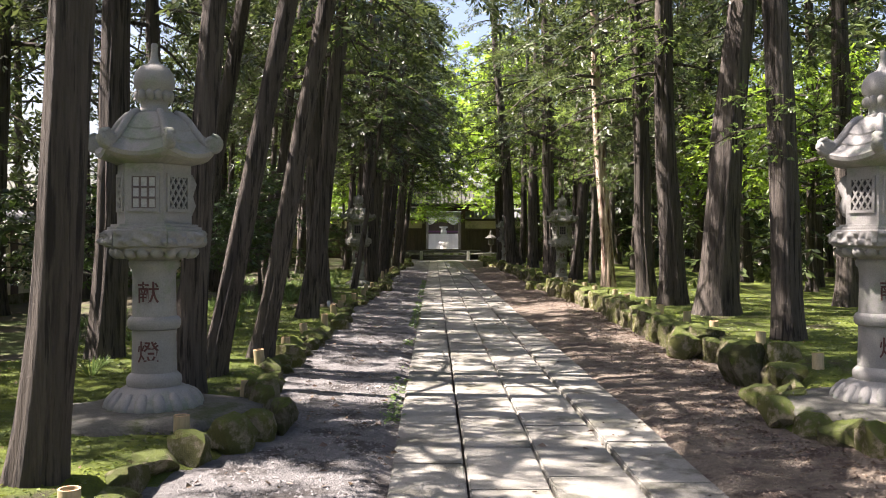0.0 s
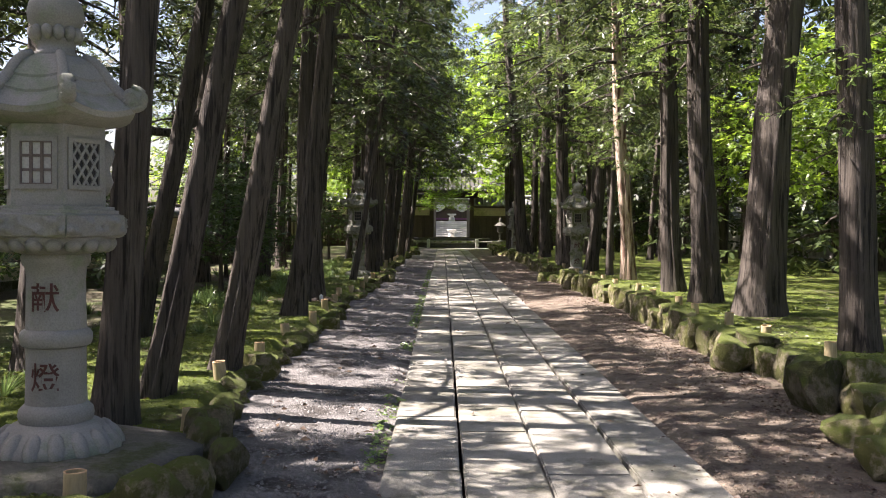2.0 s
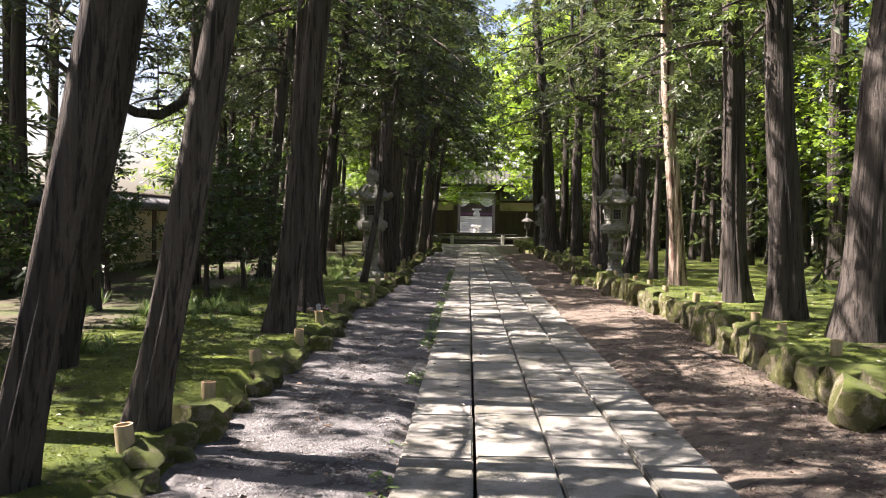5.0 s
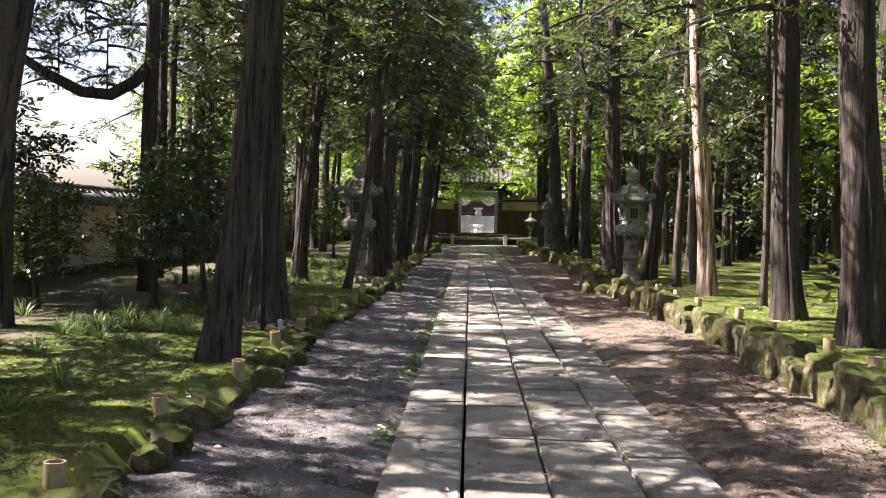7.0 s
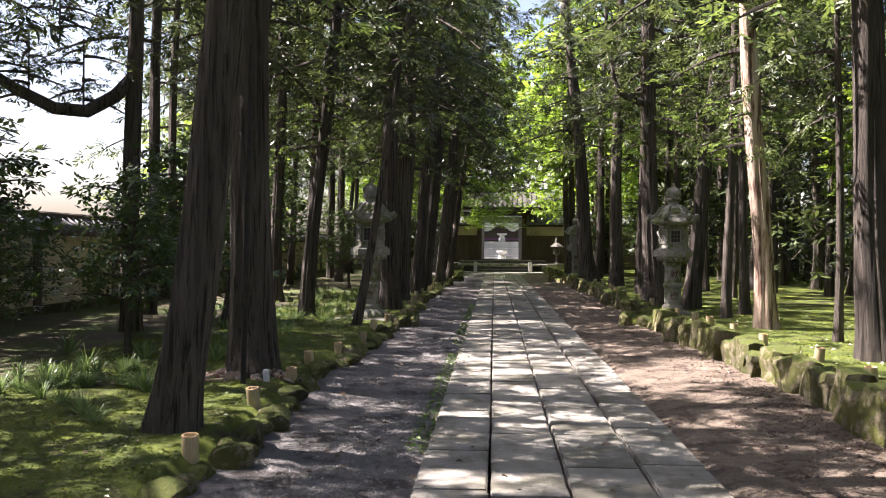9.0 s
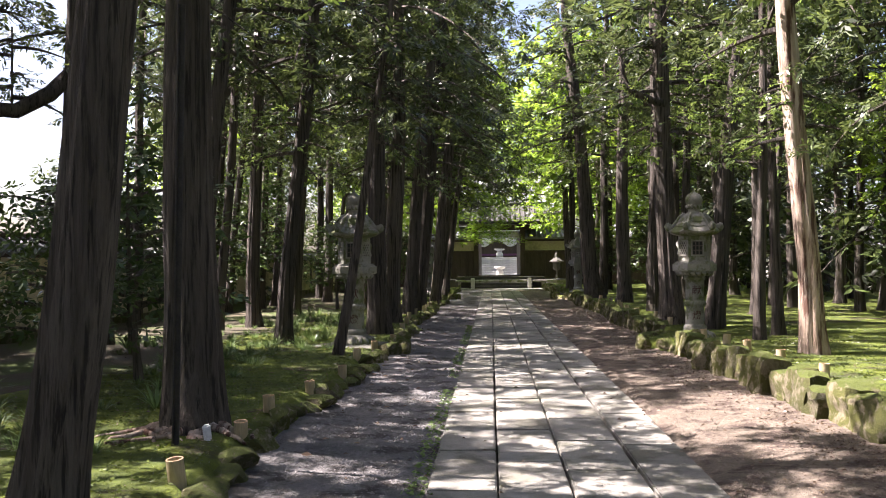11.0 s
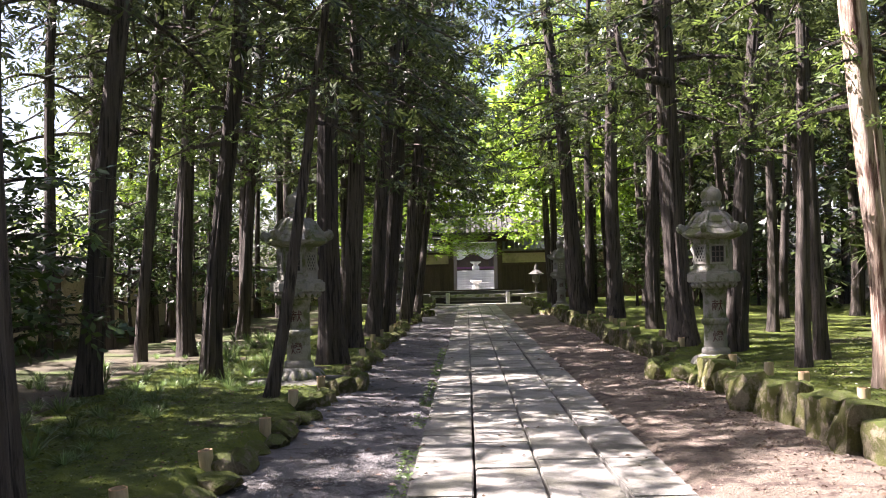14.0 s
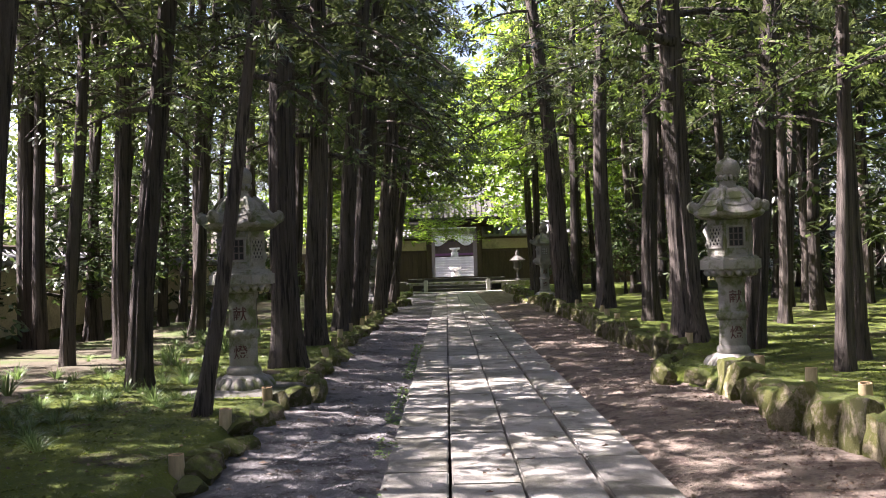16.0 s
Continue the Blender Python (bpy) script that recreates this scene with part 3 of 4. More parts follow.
for i, (x, y, s) in enumerate([(-3.2, 52.0, 1.75), (5.2, 50.5, 1.7), (4.6, 60.5, 1.5), (-3.2, 58.5, 1.45), (6.0, 62.5, 1.3), (8.5, 56.5, 1.0), (9.5, 29.0, .8), (8.2, 20.8, .7), (-9.9, 15.5, .7), (12.9, 29.0, .8), (13.0, 40.0, .9), (7.6, 50.5, .85), (-5.6, 57.5, 1.0), (-10.5, 43.0, .9), (-7.0, 72.0, 1.2), (8.5, 71.5, 1.3), (-6.5, 80.0, 2.6), (8.2, 80.0, 2.6), (-6.5, 101.0, 2.6), (1.0, 103.0, 2.9), (8.0, 101.0, 2.6), (-4.5, 64.0, 1.1), (12.8, 10.0, 1.0), (8.8, 12.5, .75)]):
    mp = broad(MAPLE[i % 2], x, y, s, i * 51, "maple_tree", "maple with bright fresh green leaves in the sun", "tree", "maples", 340 + i)
    if abs(y - 58.5) < .01:
        reach = tube([(0, 0, 3.4), (1.2, 0.3, 4.6), (2.6, 0.8, 5.0), (4.4, 1.2, 4.6), (5.6, 1.3, 5.1)], [.12, .10, .08, .05, .02], 9)
        turn = pose(0, 0, 0, 0, 0, -i * 51)
        part("long_limb", mesh("long_limb", *reach, M_BARK, True), mp, m=turn)
        part("low_spray", MAPLE[1], mp, m=turn @ Matrix.LocRotScale((3.4, 1.3, 1.75), None, (0.5, 0.4, 0.24)))
        part("low_spray", MAPLE[0], mp, m=turn @ Matrix.LocRotScale((2.9, 1.0, 2.8), None, (0.7, 0.4, 0.3)))

# ---- the paved way ----
way = thing("path", pose(0, 0, 0), "straight path of worn grey granite slabs in four rows", "path", kind="structure")
COLS = [(-0.27, 0.19), (0.197, 0.67), (0.675, 1.177), (1.19, 1.63)]
rng = random.Random(11)
SL = {}
bed = mesh("bed", *boxes([(0.68, 28.5, -0.10, 1.86, 64.0, 0.10)]), M_GRAVEL)
part("bed", bed, way, "dark joint earth under the slabs")
for c, (a, b) in enumerate(COLS):
    y = -3.6 + rng.random()
    while y < END:
        ln = rng.choice((1.05, 1.25, 1.5, 1.8))
        key = (c, ln, rng.randrange(2))
        if key not in SL:
            SL[key] = bevelled("slab", (b - a - 0.012, ln - 0.012, 0.12), M_SLAB, 0.010, 2, 0.006, len(SL))
        part("slab", SL[key], way, m=pose((a + b) / 2 + rng.uniform(-.004, .004), y + ln / 2, -0.06 + rng.uniform(-.003, .003), rng.uniform(-.1, .1), rng.uniform(-.15, .15), rng.uniform(-.2, .2)))
        y += ln

# ---- stone edging ----
ROCKS = [rock_mesh("stone", i, M_STONE) for i in range(12)]
BLOCKS = [block_mesh("stone", i, M_STONE) for i in range(8)]
for side, ed in (("left", edge_l), ("right", edge_r)):
    e = thing("stone_edging", pose(0, 0, 0), "row of mossy rough stones holding up the bank", "stone edging", "stone edgings", kind="structure")
    y = 2.5
    k = 0
    while y < END - 0.5:
        near = any(abs(y - c) < 1.3 for c in ((7.7, 26.3, 48.3) if side == "left" else (7.9, 26.9, 48.0)))
        ln = rng.uniform(.24, .42) if side == "left" else rng.uniform(.28, .48)
        hh = rng.uniform(.17, .29) if side == "left" else rng.uniform(.38, .62)
        if near:
            hh = rng.uniform(.27, .38)
        block = side == "right" and not near
        dd = rng.uniform(.22, .36)
        x = ed(y + ln / 2)
        sx = -1 if side == "left" else 1
        ang = math.degrees(math.atan((ed(y + ln) - ed(y)) / ln))
        if block:
            ln, hh = rng.uniform(.22, .52), rng.uniform(.34, .5)
            part("stone", BLOCKS[rng.randrange(8)], e, m=Matrix.LocRotScale((x + .12 + rng.uniform(-.05, .05), y + ln / 2, hh / 2 - .08), Euler((rng.uniform(-.05, .05), rng.uniform(-.05, .12), radians(-ang + rng.uniform(-6, 6)) + rng.choice((0, math.pi)))), (rng.uniform(.28, .42), ln * 1.06, hh)))
            y += ln
            continue
        part("stone", ROCKS[rng.randrange(12)], e, m=Matrix.LocRotScale((x + sx * rng.uniform(-.02, .16), y + ln / 2, rng.uniform(-.02, .05) + hh * 0.18), Euler((rng.uniform(-.15, .15), rng.uniform(-.2, .2), radians(-ang + rng.uniform(-14, 14)) + (math.pi if rng.random() < .5 else 0))), (dd, ln * 1.12, hh)))
        y += ln * (0.84 if side == "right" else 0.95)
        k += 1
for x, y, s in ((2.98, 11.95, (.5, .62, .55)), (3.0, 9.9, (.5, .5, .6)), (3.05, 23.6, (.5, .5, .6)), (-1.62, 11.1, (.3, .45, .4)), (2.78, 8.85, (.4, .45, .3))):
    o = new("boulder", ROCKS[int(y * 3) % 9])
    o.matrix_basis = Matrix.LocRotScale((x, y, s[2] * 0.25), Euler((0, 0, y)), s)
    tagged(o, "pale rounded boulder with moss on its crown", "boulder", "edging boulders")

# ---- stone lanterns ----


def hexring(rows, sub=6):
    """Six-sided shell: rows of (radius, z, lift of the corners)."""
    V, F = [], []
    n = 6 * sub
    for r, z, lift in rows:
        for k in range(6):
            a, b = math.radians(60 * k), math.radians(60 * (k + 1))
            for j in range(sub):
                u = j / sub
                V.append((r * ((1 - u) * math.cos(a) + u * math.cos(b)), r * ((1 - u) * math.sin(a) + u * math.sin(b)), z + lift * (2 * u - 1) ** 2))
    for i in range(len(rows) - 1):
        for k in range(n):
            j = (k + 1) % n
            F.append((i * n + k, i * n + j, (i + 1) * n + j, (i + 1) * n + k))
    F.append(tuple(range(n))[::-1])
    F.append(tuple((len(rows) - 1) * n + k for k in range(n)))
    return V, F


def glyph(ch, size, r):
    cu = bpy.data.curves.new("glyph", "FONT")
    cu.body, cu.size, cu.extrude, cu.align_x, cu.offset = ch, size, 0.001, "CENTER", 0.0012
    ob = new("glyph", cu)
    bpy.context.view_layer.update()
    me = bpy.data.meshes.new_from_object(ob.evaluated_get(bpy.context.evaluated_depsgraph_get()))
    bpy.data.objects.remove(ob)
    for v in me.vertices:
        x, y, z = v.co
        a = x / r - math.pi / 2
        q = r + 0.001 + z
        v.co = (q * math.cos(a), q * math.sin(a), y)
    me.materials.clear()
    me.materials.append(M_INK)
    me.name = "inscription"
    return me


def lantern(stone, label, old):
    t = thing("stone_lantern", Matrix.Identity(4), label, "stone lantern", "stone lanterns")
    a, b = lathe([(0.70, -0.14), (0.74, 0.03), (0.70, 0.085), (0.52, 0.105), (0.30, 0.115)], 26, wob=0.22)
    part("base_stone", mesh("base_stone", a, b, M_BASE, True), t, "rough mossy natural stone base")
    lot = part("lotus_base", mesh("lotus_base", *lathe([(0.33, 0.09), (0.345, 0.11), (0.33, 0.15), (0.29, 0.20), (0.23, 0.245), (0.2, 0.26)], 32), stone, True), t, "carved lotus-petal base")
    bm = bmesh.new()
    bmesh.ops.create_uvsphere(bm, u_segments=8, v_segments=6, radius=1)
    bmesh.ops.scale(bm, vec=(0.042, 0.052, 0.088), verts=bm.verts)
    pet = bpy.data.meshes.new("petal")
    bm.to_mesh(pet)
    bm.free()
    pet.materials.append(stone)
    pet.shade_smooth()
    for k in range(16):
        q = 2 * math.pi * k / 16
        part("petal", pet, lot, m=pose(0, 0, 0, 0, 0, math.degrees(q)) @ pose(0.300, 0, 0.158, 0, -34, 0))
    sh = [(0.18, 0.24), (0.192, 0.265), (0.197, 0.295), (0.192, 0.325), (0.176, 0.342), (0.160, 0.358), (0.155, 0.60), (0.157, 0.665), (0.178, 0.675), (0.188, 0.70), (0.188, 0.735), (0.176, 0.755), (0.158, 0.765), (0.156, 0.80), (0.152, 1.04), (0.158, 1.10), (0.176, 1.12), (0.18, 1.155), (0.17, 1.175)]
    sf = part("shaft", mesh("shaft", *lathe(sh, 36), stone, True), t, "round granite shaft with raised rings")
    sf.data.set_sharp_from_angle(angle=radians(40))
    part("inscription", GLYPH_A, sf, "dark painted character 献", pose(0, 0, 0.880))
    part("inscription", GLYPH_B, sf, "dark painted character 燈", pose(0, 0, 0.453))
    cap = part("lotus_capital", mesh("lotus_capital", *lathe([(0.17, 1.17), (0.22, 1.19), (0.28, 1.225), (0.315, 1.265), (0.30, 1.27)], 32), stone, True), t, "lotus-petal capital")
    for k in range(18):
        part("petal", pet, cap, m=pose(0, 0, 0, 0, 0, 20 * k + 10) @ Matrix.LocRotScale((0.275, 0, 1.222), Euler((0, radians(52), 0)), (0.85, 0.9, 0.55)))
    pl = part("platform", mesh("platform", *hexring([(0.345, 1.262, 0), (0.372, 1.272, 0), (0.372, 1.385, 0), (0.345, 1.392, 0), (0.345, 1.41, 0), (0.32, 1.413, 0), (0.32, 1.43, 0), (0.28, 1.432, 0)], 2), stone), t, "six-sided platform with carved frieze")
    for k in range(6):
        q = math.radians(60 * k + 30)
        d = 0.372 * math.cos(math.pi / 6) + 0.001
        V, F = [], []
        for j in range(8):
            for i in range(23):
                u, v = i / 22 - 0.5, j / 7
                lump = max(0, noise.noise(Vector((u * 11 + k * 5, v * 2.2, 4))) + 0.12) * 0.075 if 0.05 < abs(u) * 2 < 0.93 and 0.1 < v < 0.9 else 0.006
                V.append((d + (0 if old else lump), u * 0.37, 1.278 + v * 0.10))
        for j in range(7):
            for i in range(22):
                F.append((j * 23 + i, j * 23 + i + 1, (j + 1) * 23 + i + 1, (j + 1) * 23 + i))
        part("frieze_panel", mesh("frieze_panel", V, F, stone, True), pl, m=pose(0, 0, 0, 0, 0, 60 * k + 30))
    fb = part("fire_box", mesh("fire_box", *hexring([(0.272, 1.43, 0), (0.268, 1.86, 0)], 1), stone), t, "six-sided fire box with lattice windows")
    inr = 0.270 * math.cos(math.pi / 6)
    for k, kind in enumerate(("lattice", "relief", "window", "lattice", "relief", "window")):
        ang = 60 * k + 30
        # faces: window to the front and back, lattice and carved panels between
        ang = {0: -30, 1: 30, 2: -90, 3: 210, 4: 150, 5: 90}[k]
        m = pose(0, 0, 0, 0, 0, ang)
        if kind == "relief":
            V, F = lathe([(0.001, -.17), (.05, -.15), (.085, -.08), (.06, -.01), (.09, .08), (.05, .15), (.001, .17)], 14, wob=0.5)
            part("relief_carving", mesh("relief_carving", [(inr + max(x, -0.02) * 0.75, y, 1.65 + z) for x, y, z in V], F, stone, True), fb, "carved scrolling relief", m)
            continue
        wd, hh = 0.17, 0.225
        zc = 1.655
        fr = boxes([(inr + .004, 0, zc + hh / 2 + .012, .022, wd + .048, .024), (inr + .004, 0, zc - hh / 2 - .012, .022, wd + .048, .024), (inr + .004, -wd / 2 - .012, zc, .022, .024, hh), (inr + .004, wd / 2 + .012, zc, .022, .024, hh)])
        wn = part("window_frame", mesh("window_frame", *fr, stone), fb, "", m)
        # The box is solid; a near-black plate paints the shade of its openings.
        pm = M_PANE if (kind == "window" and not old) else M_HOLESHADE
        part("window_back", mesh("window_back", *boxes([(inr - .001, 0, zc, .006, wd, hh)]), pm), wn)
        if kind == "window":
            bars = [(inr + .007, (i - 1.5) * wd / 3, zc, .012, .014, hh) for i in range(4)] + [(inr + .006, 0, zc + (i - 1.5) * hh / 3, .010, wd, .014) for i in range(4)]
            for q in bars:
                part("window_bar", mesh("window_bar", *boxes([q]), M_MULL), wn)
        else:
            V, F = [], []
            for sg in (1, -1):
                for i in range(-5, 6):
                    for q in range(8):
                        z = (q + .5) / 8 - .5
                        y = i * 0.052 + sg * z * hh * 0.62
                        if abs(y) < wd / 2 - .006:
                            v, f = boxes([(0, 0, 0, .010, .014, hh / 8 * 1.25)])
                            rot = Matrix.Rotation(-sg * 0.555, 3, "X")
                            V, F = join((V, F), ([rot @ Vector(p) + Vector((inr + .006 + sg * .0006, y, zc + z * hh)) for p in v], f))
            part("window_lattice", mesh("window_lattice", V, F, stone), wn)
    rows = [(0.27, 1.862, 0), (0.40, 1.885, 0.03), (0.435, 1.90, 0.045), (0.445, 1.93, 0.05), (0.40, 1.962, 0.045), (0.355, 1.995, 0.04), (0.34, 2.012, 0.036), (0.342, 2.026, 0.036), (0.305, 2.065, 0.03), (0.285, 2.095, 0.025), (0.287, 2.109, 0.025), (0.258, 2.15, 0.015), (0.228, 2.19, 0.01), (0.185, 2.225, 0), (0.13, 2.248, 0), (0.09, 2.25, 0)]
    rf = part("roof", mesh("roof", *hexring(rows, 8), M_MOSSGR if old else stone), t, "six-sided stone roof with scrolled corners" if not old else "mossy six-sided roof with scrolled corners")
    rib = tube([(0.15, 0, 2.245), (0.20, 0, 2.225), (0.25, 0, 2.175), (0.285, 0, 2.12), (0.33, 0, 2.06), (0.38, 0, 2.02), (0.42, 0, 2.0)], [0.022, 0.026, 0.028, 0.03, 0.032, 0.034, 0.03], 8)
    ribm = mesh("roof_rib", *rib, stone, True)
    sc = []
    for i in range(26):
        q = i / 25 * 2 * math.pi * 1.6
        rr = 0.066 * (1 - i / 25 * 0.75)
        sc.append((0.425 + rr * math.sin(q), 0, 2.015 + rr * math.cos(q)))
    v1 = tube(sc, [0.020] * 26, 6)
    v2, f2 = lathe([(0.02, -.034), (0.062, -.030), (0.066, 0), (0.062, .030), (0.02, .034)], 18)
    scm = mesh("roof_scroll", *join(([(x, y * 2.0, z) for x, y, z in v1[0]], v1[1]), ([(0.425 + x, z, 2.015 + y) for x, y, z in v2], f2)), stone, True)
    for k in range(6):
        part("roof_rib", ribm, rf, m=pose(0, 0, 0, 0, 0, 60 * k))
        part("roof_scroll", scm, rf, m=pose(0, 0, 0, 0, 0, 60 * k))
    fin = [(0.125, 2.235), (0.13, 2.25), (0.10, 2.27), (0.095, 2.30), (0.10, 2.315), (0.108, 2.33), (0.112, 2.37), (0.115, 2.39), (0.118, 2.40), (0.142, 2.43), (0.147, 2.48), (0.135, 2.53), (0.10, 2.575), (0.05, 2.60), (0.03, 2.63), (0.022, 2.68), (0.024, 2.735), (0.018, 2.75)]
    if old:
        fin = [(r, z if z < 2.6 else 2.6 + (z - 2.6) * 0.5) for r, z in fin]
    fn = part("finial", mesh("finial", *lathe(fin, 28), stone, True), t, "onion-shaped jewel finial")
    for k in range(12):
        part("petal", pet, fn, m=pose(0, 0, 0, 0, 0, 30 * k) @ Matrix.LocRotScale((0.112, 0, 2.362), Euler((0, radians(16), 0)), (0.75, 0.62, 0.50)))
    return t


GLYPH_A, GLYPH_B = glyph("献", 0.165, 0.156), glyph("燈", 0.165, 0.158)
M_MULL = mat("brown grey window bar", (0.11, 0.085, 0.08), (0.16, 0.13, 0.12), 8, 60, 0.8, 0.1)
la = lantern(M_GRANITE, "clean grey granite lantern with painted characters", False)
la.matrix_basis = pose(-2.05, 7.83, 0.08)
copy_thing(la, pose(3.39, 8.03, 0.10))
lb = lantern(M_MOSSGR, "weathered mossy granite lantern on a rough stone base", True)
lb.matrix_basis = pose(-2.11, 26.4, 0.02)
copy_thing(lb, pose(3.64, 27.1, 0.02))
copy_thing(la, pose(-2.4, 48.4, 0.1))
copy_thing(la, pose(3.65, 48.0, 0.12))

# ---- bamboo cups ----
a = lathe([(0.052, 0), (0.054, 0.02), (0.052, 0.2), (0.043, 0.2), (0.042, 0.06)], 18)
CUP = mesh("cup_wall", *a, M_BAMBOO, True)
CUP.set_sharp_from_angle(angle=radians(50))
RIM = mesh("cup_rim", *lathe([(0.043, 0.2005), (0.052, 0.2005), (0.052, 0.2025), (0.043, 0.2025), (0.043, 0.2005)], 18, cap=False), M_BAMBOO_IN)
cup = thing("bamboo_cup", pose(-1.7, 5.4, gz(-1.7, 5.4)), "short cut bamboo candle cup standing in moss", "bamboo cup", "bamboo cups along the edging")
part("cup_wall", CUP, cup)
part("cup_rim", RIM, cup, "pale sawn rim")
rng = random.Random(3)
ly = [7.06, 8.62, 10.3, 11.9, 13.4, 15.0, 16.7, 18.2, 19.3, 20.7, 22.2, 23.8, 25.4, 27.0, 29.8, 31.4, 33.0, 34.6, 36.2, 37.8, 39.4]
ry = [9.35, 10.8, 12.15, 13.6, 14.9, 16.06, 17.5, 19.0, 20.5, 21.9, 23.2, 24.3, 25.6, 28.6, 30.1, 31.6, 33.1, 34.6, 36.1, 37.6, 39.1]
for y in ly:
    x = edge_l(y) - 0.2 + rng.uniform(-.06, .04)
    if abs(y - 7.06) < .01:
        x = -1.64
    copy_thing(cup, pose(x, y, gz(x, y) - 0.055, rng.uniform(-7, 7), rng.uniform(-5, 5), rng.uniform(0, 360)))
for y in ry:
    x = edge_r(y) + 0.33 + rng.uniform(-.05, .1)
    copy_thing(cup, pose(x, y, gz(x, y) - 0.06, rng.uniform(-6, 6), rng.uniform(-4, 4), rng.uniform(0, 360)))

# ---- boundary walls ----


def wall(name, x, y0, y1, h, plaster, label, side):
    t = thing(name, pose(x, 0, 0), label, "wall", "boundary walls", "structure")
    L = y1 - y0
    part("wall_body", mesh("wall_body", *boxes([(0, (y0 + y1) / 2, h / 2, .35, L, h)]), plaster), t)
    part("stone_footing", mesh("stone_footing", *boxes([(0, (y0 + y1) / 2, 0.16, .45, L, .32)]), M_STONE), t)
    post = bevelled("post", (0.10, 0.28, h), M_WOOD, 0.01, 1)
    y = y0 + 1
    while y < y1:
        part("post", post, t, m=pose(side * 0.155, y, h / 2))
        y += 3.4
    V, F = join(boxes([(0, (y0 + y1) / 2, h + .03, .62, L, .08)]), tube([(0, y0, h + .36), (0, y1, h + .36)], [.09, .09], 10))
    part("eave_board", mesh("eave_board", V, F, M_WOOD if side > 0 else M_TILE), t)
    T = []
    row = tube([(-.48, 0, h + .06), (-.24, 0, h + .20), (0, 0, h + .36)], [.062, .06, .058], 7)
    row2 = tube([(.48, 0, h + .06), (.24, 0, h + .20), (0, 0, h + .36)], [.062, .06, .058], 7)
    tm = mesh("tile_row", *join(row, row2, boxes([(0, .1, h + .2, .3, .16, .16)])), M_TILE, True)
    y = y0
    while y < y1:
        part("tile_row", tm, t, m=pose(0, y, 0))
        y += 0.27 if y1 - y0 < 75 else 0.3


wall("wall_west", -8.3, -6, 67, 1.62, M_PLASTER, "cream plastered boundary wall with posts and tiled coping", 1)
wall("wall_east", 14.6, -6, 67, 1.85, M_GREYWALL, "weathered pale boundary wall with posts and tiled coping", -1)

# ---- the gate and the court beyond ----


def tile_roof(name, x0, x1, yc, z0, z1, half, parent, step=0.3, mt=M_TILE):
    V, F = [], []
    slab1 = [(x0, yc - half, z0), (x1, yc - half, z0), (x1, yc, z1), (x0, yc, z1), (x1, yc + half, z0), (x0, yc + half, z0)]
    th = 0.12
    V = slab1 + [(x, y, z - th) for x, y, z in slab1]
    F = [(0, 1, 2, 3), (3, 2, 4, 5), (7, 6, 9, 8), (8, 9, 11, 10), (0, 6, 7, 1), (5, 4, 10, 11), (0, 3, 9, 6), (3, 5, 11, 9), (1, 7, 8, 2), (2, 8, 10, 4)]
    r = part(name, mesh(name, V, F, mt), parent)
    tm = mesh("tile_row", *join(tube([(0, -half - .02, z0 + .02), (0, 0, z1 + .02)], [.055, .055], 6), tube([(0, half + .02, z0 + .02), (0, 0, z1 + .02)], [.055, .055], 6)), mt, True)
    x = x0 + .1
    while x < x1:
        part("tile_row", tm, r, m=pose(x, yc, 0))
        x += step
    part("ridge", mesh("ridge", *tube([(x0 - .05, yc, z1 + .08), (x1 + .05, yc, z1 + .08)], [.13, .13], 10), mt, True), r)


GY = 67.0
gate = thing("temple_gate", pose(0, 0, 0), "dark timber temple gate with a tiled roof, standing open", "gate")
for x in (-0.72, 2.1):
    part("post", bevelled("post", (.3, .3, 3.9), M_WOOD, .02, 1), gate, m=pose(x, GY, 1.95))
    part("post", bevelled("post", (.22, .22, 3.6), M_WOOD, .02, 1), gate, m=pose(x, GY + 1.5, 1.8))
part("lintel", bevelled("lintel", (3.9, .34, .32), M_WOOD, .02, 1), gate, m=pose(.69, GY, 3.62))
part("threshold", bevelled("threshold", (2.6, .25, .18), M_WOOD, .02, 1), gate, m=pose(.69, GY, .62))
for x, a in ((-0.55, 80), (1.93, -80)):
    part("door_leaf", bevelled("door_leaf", (1.25, .07, 2.7), M_WOOD, .01, 1), gate, "door leaf swung open", pose(x, GY + .75, 2.05, 0, 0, a))
tile_roof("roof", -2.4, 3.8, GY + .5, 3.95, 5.0, 1.9, gate, mt=M_SHADETILE)
part("gable", mesh("gable", [(-2.1, GY - 1.0, 3.8), (3.5, GY - 1.0, 3.8), (3.5, GY + 2.0, 3.8), (-2.1, GY + 2.0, 3.8), (-2.1, GY + .5, 4.95), (3.5, GY + .5, 4.95)], [(0, 1, 5, 4), (2, 3, 4, 5), (0, 4, 3), (1, 2, 5), (3, 2, 1, 0)], M_WOOD), gate)
# cloth hung in the gate
V, F = [], []
for i in range(41):
    u = i / 40
    zb = 3.08 - 0.1 * abs(math.sin(u * math.pi * 5))
    yy = GY + .2 + 0.03 * math.sin(u * 40)
    V += [(-.5 + u * 2.4, yy, zb), (-.5 + u * 2.4, yy, 3.42)]
F = [(2 * i, 2 * i + 2, 2 * i + 3, 2 * i + 1) for i in range(40)]
me = mesh("gate_curtain", V, F, M_WHITE, True)
o = tagged(new("gate_curtain", me), "white cloth curtain with a scalloped hem in the gate", "curtain")
md = o.modifiers.new("thick", "SOLIDIFY")
md.thickness = 0.01

